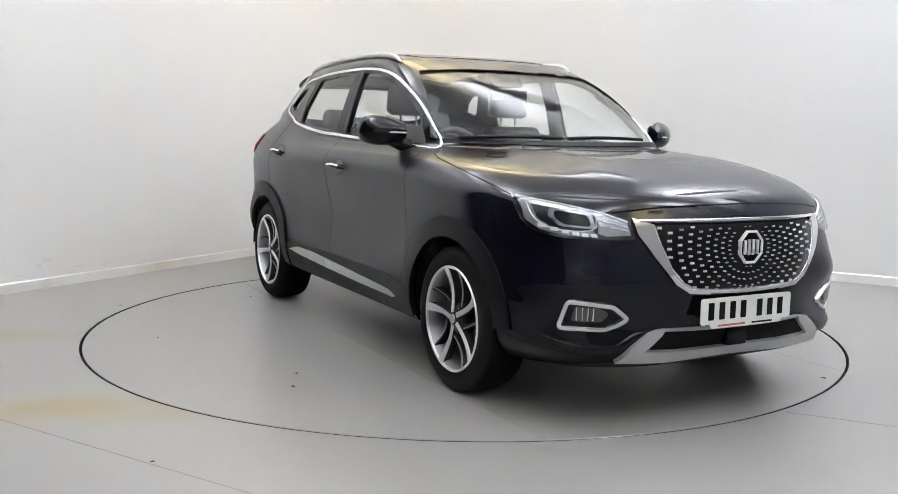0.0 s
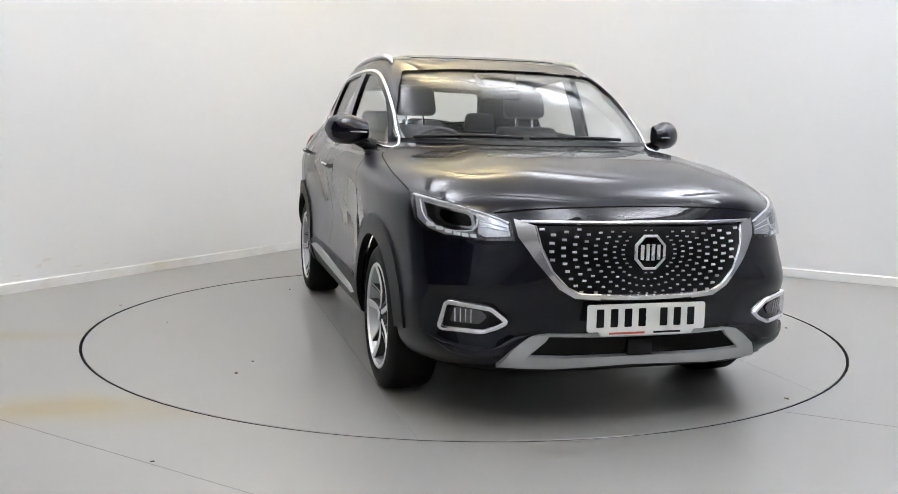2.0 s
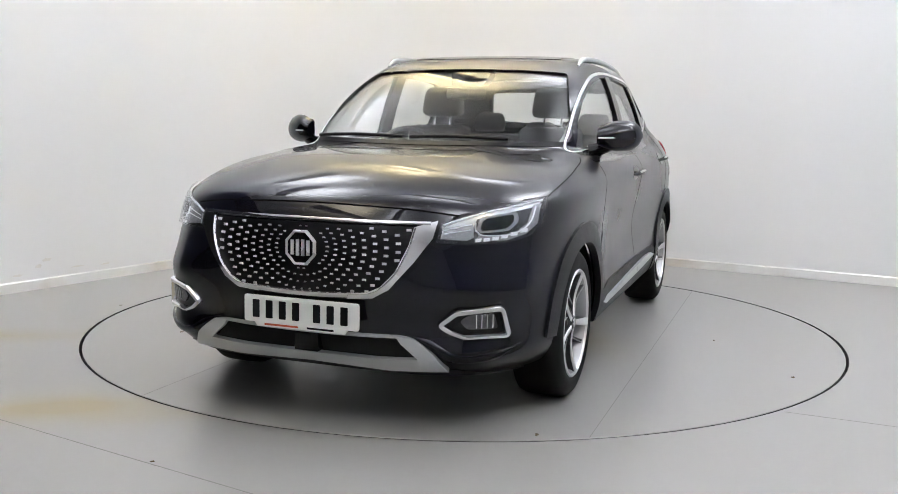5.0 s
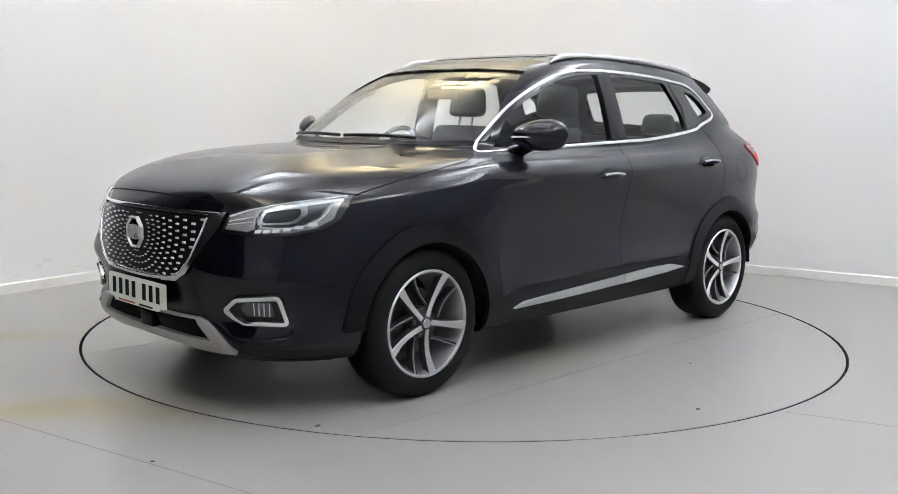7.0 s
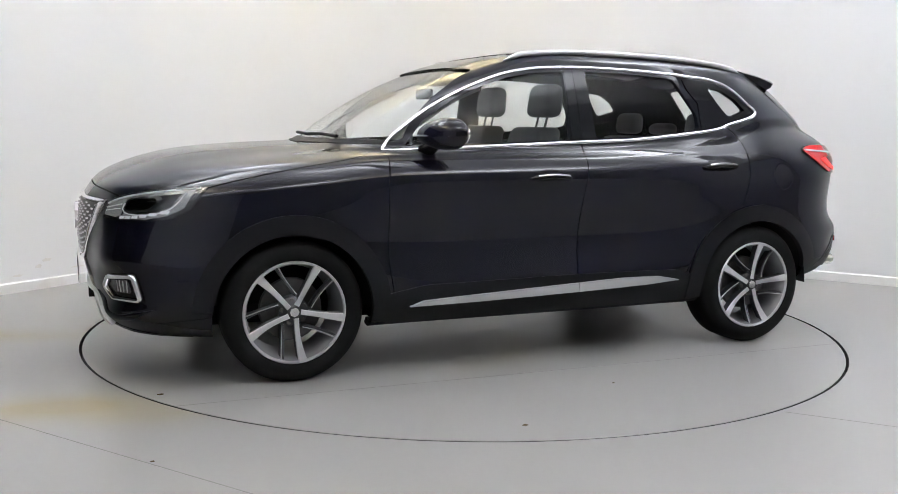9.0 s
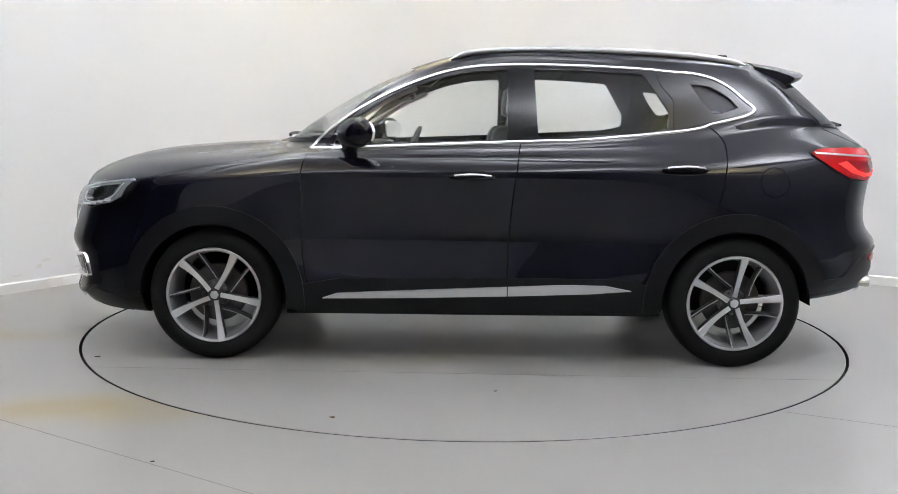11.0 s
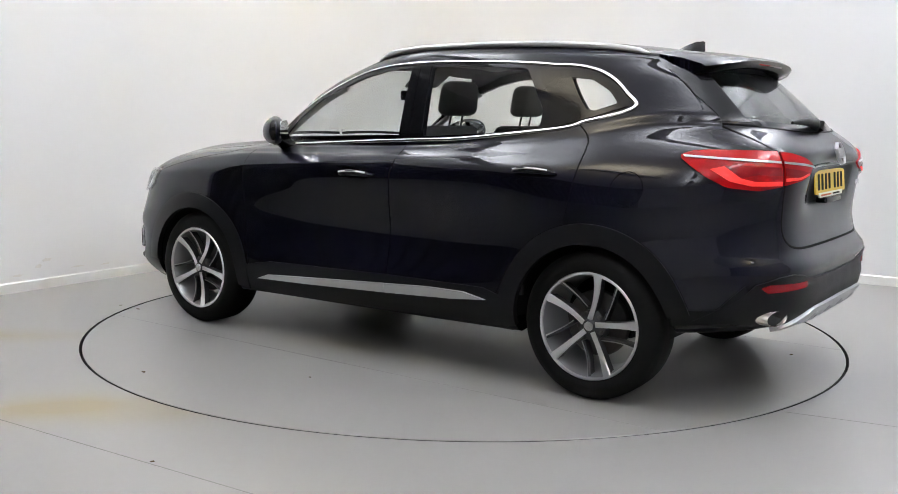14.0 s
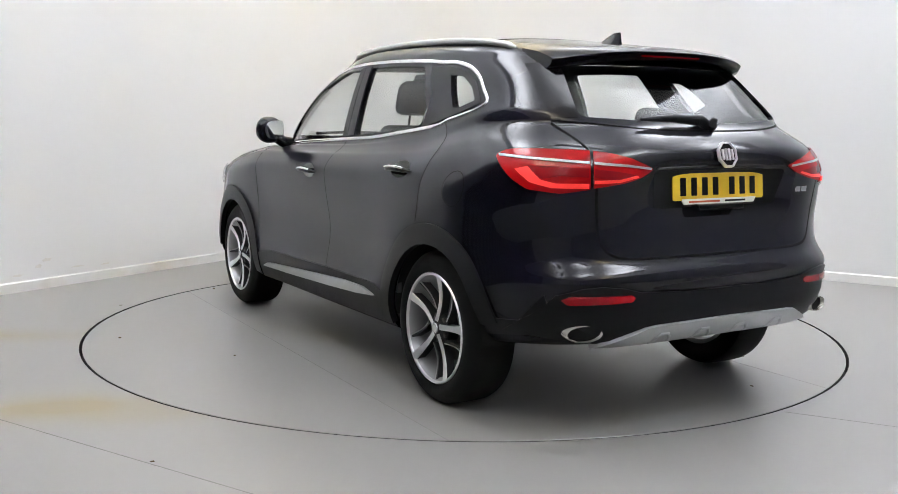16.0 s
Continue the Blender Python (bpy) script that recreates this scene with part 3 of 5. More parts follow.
def body_form(rows=160, half_cols=140):
    """The outer surface as an array of points, ring by ring, from the bottom to the roof."""
    keys = np.array(RINGS)
    v = np.linspace(0, len(RINGS) - 1, rows)
    par = np.stack([catmull(keys[:, k], v) for k in range(keys.shape[1])], 1)
    # angles round half a ring, denser at the corners
    f = np.linspace(0, 1, half_cols)
    out = []
    for p in par:
        front, rear, half, nf, nr, fx0, rx0 = p[:7]
        z_at = p[7:]
        half = max(half, 0.004)
        pts = []
        for k in f:
            if k < 0.45:                       # front corner
                a = math.pi / 2 * (k / 0.45)
                x = fx0 + (front - fx0) * max(math.cos(a), 0) ** (2 / nf)
                y = half * max(math.sin(a), 0) ** (2 / nf)
            elif k < 0.55:
                x = fx0 + (rx0 - fx0) * (k - 0.45) / 0.10
                y = half
            else:
                a = math.pi / 2 * ((k - 0.55) / 0.45)
                x = rx0 + (rear - rx0) * max(math.sin(a), 0) ** (2 / nr)
                y = half * max(math.cos(a), 0) ** (2 / nr)
            pts.append((x, y))
        pts = np.array(pts)
        # even spacing along the outline, a little denser at the ends
        s = np.concatenate([[0], np.cumsum(np.hypot(*np.diff(pts, axis=0).T))])
        w = s[-1] * np.linspace(0, 1, half_cols)
        x, y = np.interp(w, s, pts[:, 0]), np.interp(w, s, pts[:, 1])
        z = smooth_interp(STATIONS[::-1], z_at[::-1], x)
        # modelling of the flanks: wheel bulges, hollow doors, shoulder
        side = np.clip((y / half - 0.75) / 0.25, 0, 1) if half > 0.3 else y * 0
        low = 1 / (1 + np.exp((z - 1.02) / 0.03))
        bulge = 0.026 * np.exp(-(((x - 1.36) / 0.50) ** 4)) * hill(z - 0.66, 0.30) + 0.022 * np.exp(-(((x + 1.36) / 0.52) ** 4)) * hill(z - 0.66, 0.34)
        hollow = -0.030 * hill(x - 0.0, 0.85) * hill(z - 0.66, 0.17) + 0.010 * hill(z - 1.0, 0.05) * hill(x + 0.2, 1.3)
        y = y + side * low * (bulge + hollow)
        # hood: two creases that run from the screen corners to the grille
        crease = 0.34 + 0.10 * np.clip((x - 1.0) / 1.2, 0, 1)
        on_hood = np.clip((x - 1.0) / 0.15, 0, 1) * np.clip((2.16 - x) / 0.45, 0, 1) ** 1.5 * np.clip((z - 0.93) / 0.08, 0, 1)
        z = z + on_hood * 0.026 * (1 / (1 + np.exp((np.abs(y) - crease - 0.10) / 0.022)) - 0.5)
        # cabin: narrower towards the tail
        y = y - (y / max(half, 0.05)) * ramp(z, 0.92, 1.26) * (0.036 * ramp(-x, 0.75, 1.30) + 0.044 * ramp(-x, 1.15, 1.65))
        # nose: flatter beside the grille
        nose = (x > 1.2) * ramp(z, 0.34, 0.42) * ramp(-z, -0.97, -0.88)
        x = x - 0.034 * hill(np.abs(y) - 0.50, 0.20) * nose
        # fog lamp pockets under a soft brow, and the chin below them
        pocket = np.exp(-(((np.abs(y) - 0.69) / 0.165) ** 6)) * np.exp(-(((z - 0.475) / 0.088) ** 6)) * (x > 1.2)
        brow = hill(z - 0.615, 0.045) * ramp(np.abs(y), 0.45, 0.62) * (x > 1.2)
        chin = hill(z - 0.335, 0.035) * ramp(np.abs(y), 0.50, 0.62) * (x > 1.2)
        x = x - 0.030 * pocket + 0.016 * brow + 0.022 * chin
        # tailgate: plate recess; bumper: shelf under the tailgate and a hollow along its middle
        rec = np.exp(-((np.abs(y) / 0.37) ** 10)) * np.exp(-(((z - 0.992) / 0.112) ** 8)) * (x < -1.9)
        shelf = hill(z - 0.672, 0.040) * (x < -1.6)
        trough = hill(z - 0.595, 0.022) * (x < -1.9)
        x = x + 0.040 * rec - 0.012 * shelf + 0.012 * trough
        out.append(np.stack([x, y, z], 1))
    g = np.array(out)
    m = g[:, -2:0:-1] * np.array([1, -1, 1])
    g = np.concatenate([g, m], 1)
    for _ in range(5):                         # even out small waves
        g[1:-1] = 0.5 * g[1:-1] + 0.25 * (g[:-2] + g[2:])
        g = 0.5 * g + 0.25 * (np.roll(g, 1, 1) + np.roll(g, -1, 1))
    return g


FORM = body_form()


def form_faces(rows, cols):
    for i in range(rows - 1):
        for j in range(cols):
            k = (j + 1) % cols
            yield (i * cols + j, i * cols + k, (i + 1) * cols + k, (i + 1) * cols + j)


ROWS, COLS = FORM.shape[:2]
FLAT = FORM.reshape(-1, 3)
FORM_TREE = BVHTree.FromPolygons([tuple(p) for p in FLAT], list(form_faces(ROWS, COLS)))
# a smooth normal for each grid point
du = np.roll(FORM, -1, 1) - np.roll(FORM, 1, 1)
dv = np.gradient(FORM, axis=0)
NORMALS = np.cross(du, dv).reshape(-1, 3)
NORMALS /= np.linalg.norm(NORMALS, axis=1)[:, None] + 1e-12
CENTRE = np.array([0.0, 0.0, 0.8])
if (NORMALS * (FLAT - CENTRE)).sum() < 0:
    NORMALS = -NORMALS
FORM_QUADS = list(form_faces(ROWS, COLS))


def form_normal(index, place):
    """The smooth normal at a place on a quad of the form."""
    ids = FORM_QUADS[index]
    n = Vector((0, 0, 0))
    for i in ids:
        d = (Vector(FLAT[i]) - place).length
        n += Vector(NORMALS[i]) / (d + 1e-4)
    return n.normalized()


def cast(u, v, axis):
    """The place and normal where a straight line from outside meets the form."""
    if axis == "front":
        o, d = Vector((4, u, v)), Vector((-1, 0, 0))
    elif axis == "rear":
        o, d = Vector((-4, u, v)), Vector((1, 0, 0))
    elif axis == "side":
        o, d = Vector((u, 3, v)), Vector((0, -1, 0))
    else:
        o, d = Vector((u, v, 4)), Vector((0, 0, -1))
    p, n, i, _ = FORM_TREE.ray_cast(o, d)
    if p is None:
        p, n, i, _ = FORM_TREE.find_nearest(o + d * (3 if axis == "side" else 4) - d * 0.9)
    return p, form_normal(i, p)


def patch_bm(outline, axis, off, thick, step=0.03, place=None):
    """A plate that follows the car's form inside a flat outline."""
    b2 = bmesh.new()
    vs = [b2.verts.new((p[0], p[1], 0)) for p in outline]
    b2.faces.new(vs)
    lo = [min(p[k] for p in outline) for k in (0, 1)]
    hi = [max(p[k] for p in outline) for k in (0, 1)]
    for k in (0, 1):
        c = lo[k] + step * 0.5
        while c < hi[k]:
            co, no = [0, 0, 0], [0, 0, 0]
            co[k], no[k] = c, 1
            bmesh.ops.bisect_plane(b2, geom=b2.verts[:] + b2.edges[:] + b2.faces[:], plane_co=co, plane_no=no)
            c += step
    bmesh.ops.triangulate(b2, faces=[f for f in b2.faces if len(f.verts) > 4])
    b2.verts.index_update()
    top, low = [], []
    b = bmesh.new()
    for v in b2.verts:
        p, n = place(v.co.x, v.co.y) if place else cast(v.co.x, v.co.y, axis)
        top.append(b.verts.new(p + n * off))
        low.append(b.verts.new(p + n * (off - thick)))
    for f in b2.faces:
        ids = [v.index for v in f.verts]
        b.faces.new([top[i] for i in ids])
        b.faces.new([low[i] for i in reversed(ids)])
    for e in b2.edges:
        if len(e.link_faces) == 1:
            i, j = e.verts[0].index, e.verts[1].index
            b.faces.new((top[i], top[j], low[j], low[i]))
    b2.free()
    bmesh.ops.recalc_face_normals(b, faces=b.faces)
    return b


def ribbon_bm(path, axis, width, height, closed=False, sink=0.003, smooth_path=True, step=0.02, taper=False):
    """A raised strip that follows the car's form along a flat path."""
    pts = spline([(p[0], p[1], 0) for p in path], step, closed) if smooth_path else [Vector((p[0], p[1], 0)) for p in path]
    pn = [cast(p.x, p.y, axis) for p in pts]
    b = bmesh.new()
    rows, n = [], len(pn)
    prof = ((-0.5, -1), (-0.5, 0.4), (-0.32, 0.9), (0.0, 1.0), (0.32, 0.9), (0.5, 0.4), (0.5, -1))
    for i, (p, nn) in enumerate(pn):
        a = pn[(i + 1) % n][0] if closed else pn[min(i + 1, n - 1)][0]
        z = pn[i - 1][0] if closed or i else pn[0][0]
        t = (a - z).normalized()
        s = nn.cross(t).normalized()
        k = 1.0
        if taper:
            k = max(0.12, min(1.0, i / (0.22 * n), (n - 1 - i) / (0.15 * n)))
        rows.append([b.verts.new(p + s * (w * width * k) + nn * (h * height if h > 0 else -sink)) for w, h in prof])
    for i in range(n if closed else n - 1):
        r, q = rows[i], rows[(i + 1) % n]
        for k in range(len(prof) - 1):
            b.faces.new((r[k], r[k + 1], q[k + 1], q[k]))
    if not closed:
        b.faces.new(rows[0])
        b.faces.new(rows[-1][::-1])
    bmesh.ops.recalc_face_normals(b, faces=b.faces)
    return b


def mirrored(bm):
    """The same mesh on the car's other flank."""
    c = bm.copy()
    for v in c.verts:
        v.co.y = -v.co.y
    bmesh.ops.reverse_faces(c, faces=c.faces)
    return c


def both(name, bm, mat, parent, label="", smooth=40):
    """A part on each flank."""
    other = mirrored(bm)
    a = part(name, bm, mat, parent, label, smooth)
    b = part(name, other, mat, parent, label, smooth)
    return a, b


car = tagged(new("car"), "dark blue-black five-door sport utility car on the turntable", "car")

# outlines, car's left flank as (x, z); across the car as (y, z)
DAYLIGHT = [(0.872, 1.1225), (0.866, 1.131), (0.855, 1.142), (0.794, 1.205), (0.636, 1.322), (0.479, 1.410), (0.324, 1.478), (0.171, 1.530), (0.018, 1.559), (-0.133, 1.570),
            (-0.284, 1.574), (-0.582, 1.570), (-0.880, 1.557), (-1.01, 1.546), (-1.14, 1.538), (-1.255, 1.511), (-1.342, 1.465), (-1.415, 1.402), (-1.467, 1.354), (-1.421, 1.322), (-1.327, 1.297), (-1.232, 1.275), (-1.109, 1.242),
            (-0.593, 1.187), (-0.298, 1.173), (0.001, 1.160), (0.304, 1.146), (0.612, 1.132), (0.80, 1.1245), (0.850, 1.1225), (0.864, 1.1218)]
W_FRONT = rounded([(0.760, 1.142), (0.655, 1.270), (0.479, 1.385), (0.324, 1.453), (0.171, 1.505), (0.018, 1.536), (-0.165, 1.548), (-0.165, 1.182)], 0.02)
W_REAR = rounded([(-0.325, 1.192), (-0.300, 1.552), (-0.582, 1.548), (-0.880, 1.530), (-1.010, 1.33), (-1.010, 1.252), (-0.930, 1.231), (-0.85, 1.220)], 0.02)
W_QUARTER = rounded([(-1.124, 1.482), (-1.23, 1.471), (-1.325, 1.418), (-1.38, 1.359), (-1.277, 1.326), (-1.235, 1.329), (-1.18, 1.396)], 0.02)
W_SCREEN = rounded([(-0.735, 1.172), (-0.695, 1.30), (-0.635, 1.45), (-0.580, 1.548), (-0.30, 1.566), (0.0, 1.572), (0.30, 1.566), (0.580, 1.548), (0.635, 1.45),
                    (0.695, 1.30), (0.735, 1.172), (0.4, 1.168), (0.0, 1.166), (-0.4, 1.168)], 0.02)
W_BACK = rounded([(-0.575, 1.290), (-0.540, 1.40), (-0.505, 1.505), (0.0, 1.515), (0.505, 1.505), (0.540, 1.40), (0.575, 1.290), (0.0, 1.258)], 0.04)


def build_shell():
    """The painted shell: the form with a wall thickness, window openings and wheel arches cut through."""
    verts = np.concatenate([FLAT, FLAT - NORMALS * 0.028])
    N = len(FLAT)
    faces = list(FORM_QUADS) + [tuple(i + N for i in reversed(q)) for q in FORM_QUADS]
    last = (ROWS - 1) * COLS
    for j in range(COLS):
        k = (j + 1) % COLS
        faces.append((k, j, j + N, k + N))
    faces.append(tuple(last + j for j in range(COLS)))
    faces.append(tuple(last + N + j for j in reversed(range(COLS))))
    me = bpy.data.meshes.new("shell")
    me.from_pydata([tuple(v) for v in verts], [], faces)
    b = bmesh.new()
    b.from_mesh(me)
    bmesh.ops.recalc_face_normals(b, faces=b.faces)
    b.to_mesh(me)
    b.free()
    ob = new("body", me)
    cutters = []

    def cutter(fill):
        c = bmesh.new()
        fill(c)
        cm = bpy.data.meshes.new("cutter")
        c.to_mesh(cm)
        c.free()
        co = new("cutter", cm)
        cutters.append(co)
        mod = ob.modifiers.new("cut", "BOOLEAN")
        mod.operation, mod.solver, mod.object = "DIFFERENCE", "MANIFOLD", co

    def flank(outline):
        def fill(c):
            prism(c, outline, 0.55, 1.2, "y")
            prism(c, outline, -1.2, -0.55, "y")
        return fill
    for o in (W_FRONT, W_REAR, W_QUARTER):
        cutter(flank(o))
    cutter(lambda c: prism(c, W_SCREEN, 0.12, 1.6, "x"))
    cutter(lambda c: prism(c, W_BACK, -2.6, -1.60, "x"))
    for hx in (1.36, -1.36):
        circle = [(hx + 0.388 * math.cos(2 * math.pi * i / 72), 0.345 + 0.388 * math.sin(2 * math.pi * i / 72)) for i in range(72)]
        cutter(flank(circle))
    dg = bpy.context.evaluated_depsgraph_get()
    cut = bpy.data.meshes.new_from_object(ob.evaluated_get(dg))
    bpy.data.objects.remove(ob)
    for co in cutters:
        bpy.data.objects.remove(co)
    # keep the form's smooth normals wherever a face lies on the form
    cut.polygons.foreach_set("use_smooth", [True] * len(cut.polygons))
    loops = []
    for f in cut.polygons:
        fn = f.normal
        for li in f.loop_indices:
            p = cut.vertices[cut.loops[li].vertex_index].co
            q, _, i, d = FORM_TREE.find_nearest(p)
            nn = form_normal(i, q)
            if fn.dot(nn) > 0.7 and d < 0.004:
                loops.append(nn)
            elif fn.dot(nn) < -0.7:
                loops.append(-nn)
            else:
                loops.append(fn)
    cut.normals_split_custom_set([tuple(v) for v in loops])
    cut.materials.clear()
    cut.materials.append(M_PAINT)
    ob = new("body", cut)
    ob.parent = car
    return ob


body = build_shell()

# glazing
for nm, o in (("front_door_glass", W_FRONT), ("rear_door_glass", W_REAR), ("quarter_glass", W_QUARTER)):
    big = [Vector((p[0], p[1])) for p in o]
    c = sum(big, Vector((0, 0))) / len(big)
    both(nm, patch_bm([p + (p - c).normalized() * 0.006 for p in big], "side", -0.010, 0.004, 0.06), M_GLASS, car, "clear lightly tinted side window")
part("windscreen", patch_bm([Vector((p[0], p[1])) * 1.0 + Vector((p[0] * 0.01, 0.006 if p[1] > 1.4 else -0.006)) for p in W_SCREEN], "front", -0.010, 0.004, 0.06), M_GLASS, car, "clear laminated windscreen")
part("rear_window", patch_bm([Vector((p[0] * 1.01, p[1] + (0.006 if p[1] > 1.4 else -0.006))) for p in W_BACK], "rear", -0.010, 0.004, 0.06), M_GLASS, car, "clear tinted tailgate window")


def build_wheel():
    """One wheel standing upright at its own origin, its face towards +y."""
    w = tagged(new("wheel"), "five double-spoke alloy wheel with black tyre")
    w.parent = car
    b = bmesh.new()
    R = 0.345
    lathe(b, [(0.236, 0.055), (0.246, 0.066), (0.262, 0.074), (0.290, 0.078), (0.315, 0.070), (0.332, 0.055), (R - 0.002, 0.040), (R, 0.0), (R, -0.06), (R - 0.003, -0.12), (0.332, -0.145), (0.300, -0.160), (0.246, -0.155), (0.236, -0.145)], "y", 72)
    bmesh.ops.recalc_face_normals(b, faces=b.faces)
    part("tyre", b, M_TYRE, w, "black rubber tyre")
    b = bmesh.new()
    lathe(b, [(0.238, 0.066), (0.228, 0.045), (0.218, -0.02), (0.215, -0.14), (0.236, -0.15)], "y", 72)
    bmesh.ops.recalc_face_normals(b, faces=b.faces)
    part("rim", b, M_BARREL, w, "silver painted rim barrel")
    b = bmesh.new()
    lathe(b, [(0.248, 0.060), (0.251, 0.069), (0.247, 0.074), (0.239, 0.072), (0.236, 0.064)], "y", 72)
    bmesh.ops.recalc_face_normals(b, faces=b.faces)
    part("rim_lip", b, M_MACHINED, w, "bright machined rim edge")
    b = bmesh.new()
    lathe(b, [(0.001, -0.028), (0.15, -0.028), (0.155, -0.034), (0.155, -0.05)], "y", 48)
    bmesh.ops.recalc_face_normals(b, faces=b.faces)
    part("brake_disc", b, M_DISCSTEEL, w)

    def bar(a_in, a_out, r_in, r_out, w_in, w_out, lift, deep, mat, name, bow):
        """A spoke along a slightly bowed line, its face towards +y."""
        b = bmesh.new()
        rows = []
        p_in, p_out = (Vector((r * math.cos(a), 0, r * math.sin(a))) for r, a in ((r_in, a_in), (r_out, a_out)))
        along = (p_out - p_in).normalized()
        across = Vector((-along.z, 0, along.x))
        for i in range(11):
            t = i / 10
            q = p_in.lerp(p_out, t) + across * (bow * math.sin(math.pi * t))
            h = lift + 0.016 * t - 0.016 * math.sin(math.pi * t)
            ww = w_in + (w_out - w_in) * t ** 1.6 - 0.18 * w_in * math.sin(math.pi * t)
            row = [(-ww * 1.15, -deep), (-ww, -0.003), (-ww * 0.86, 0.0), (ww * 0.86, 0.0), (ww, -0.003), (ww * 1.15, -deep)]
            rows.append([b.verts.new(q + across * u + Vector((0, h + v, 0))) for u, v in row])
        for p, q in zip(rows, rows[1:]):
            for j in range(6):
                b.faces.new((p[j], p[(j + 1) % 6], q[(j + 1) % 6], q[j]))
        b.faces.new(rows[0][::-1])
        b.faces.new(rows[-1])
        bmesh.ops.recalc_face_normals(b, faces=b.faces)
        return part(name, b, mat, w, smooth=25)
    for k in range(5):
        a0 = radians(45 + 72 * k)
        bar(a0 - 0.12, a0, 0.030, 0.243, 0.0125, 0.0205, 0.0545, 0.040, M_WHEELGREY, "spoke", 0.004)
        bar(a0 - 0.12, a0, 0.032, 0.244, 0.0115, 0.0195, 0.0570, 0.004, M_MACHINED, "spoke_face", 0.004)
        bar(a0 + 0.90, a0 + 0.42, 0.082, 0.240, 0.0085, 0.0095, 0.0440, 0.040, M_WHEELGREY, "slim_spoke", -0.003)
        bar(a0 + 0.93, a0 + 0.44, 0.086, 0.240, 0.0024, 0.0034, 0.0465, 0.004, M_SLIM, "slim_spoke_edge", -0.003)
        b = bmesh.new()
        a1 = a0 + radians(36)
        lathe(b, [(0.0005, 0.044), (0.009, 0.044), (0.012, 0.041), (0.012, 0.02)], "y", 10, (0.057 * math.cos(a1), 0, 0.057 * math.sin(a1)))
        part("wheel_nut", b, M_DISCSTEEL, w)
    b = bmesh.new()
    lathe(b, [(0.0005, 0.060), (0.024, 0.060), (0.030, 0.056), (0.033, 0.050), (0.050, 0.046), (0.072, 0.030), (0.074, -0.02)], "y", 32)
    part("hub", b, M_WHEELGREY, w)
    b = bmesh.new()
    lathe(b, [(0.0005, 0.0635), (0.022, 0.0635), (0.024, 0.060)], "y", 8)
    part("centre_cap", b, M_CHROME, w, "silver octagonal centre cap")
    return w


wheel = build_wheel()
WHEEL_Y = 0.845
RISE = WHEEL_Y * math.sin(radians(-LEAN))
wheel.matrix_basis = pose(1.36, WHEEL_Y, 0.345 + RISE)
copy_thing(wheel, pose(-1.36, WHEEL_Y, 0.345 + RISE, 0, 17, 0))
copy_thing(wheel, pose(1.36, -WHEEL_Y, 0.345 - RISE, 0, 40, 180))
copy_thing(wheel, pose(-1.36, -WHEEL_Y, 0.345 - RISE, 0, 55, 180))


def build_underside():
    b = bmesh.new()
    box(b, (-1.45, -0.62, 0.25), (1.90, 0.62, 0.30), 0.02)
    box(b, (-2.05, -0.55, 0.43), (-1.60, 0.55, 0.47), 0.02)
    part("underbody", b, M_UNDER, car)
    b = bmesh.new()
    box(b, (-0.93, -0.86, 0.262), (0.93, 0.86, 0.32), 0.01)
    part("floor_pan", b, M_UNDER, car)
    for hx in (1.36, -1.36):
        b = bmesh.new()
        rows = []
        for i in range(33):
            a = math.pi * (0.0 + 1.0 * i / 32)
            rows.append([b.verts.new((hx + r * math.cos(a), y, 0.345 + r * math.sin(a))) for r, y in ((0.391, 0.905), (0.393, 0.60), (0.05, 0.60))])
        for p, q in zip(rows, rows[1:]):
            for k in range(2):
                b.faces.new((p[k], p[k + 1], q[k + 1], q[k]))
        both("wheel_arch_liner", b, M_UNDER, car, "black wheel arch liner")


build_underside()

# ---------------------------------------------------------------- trims and seams on the flanks


def arc(cx, cz, r, a0, a1, n):
    return [(cx + r * math.cos(radians(a0 + (a1 - a0) * i / (n - 1))), cz + r * math.sin(radians(a0 + (a1 - a0) * i / (n - 1)))) for i in range(n)]


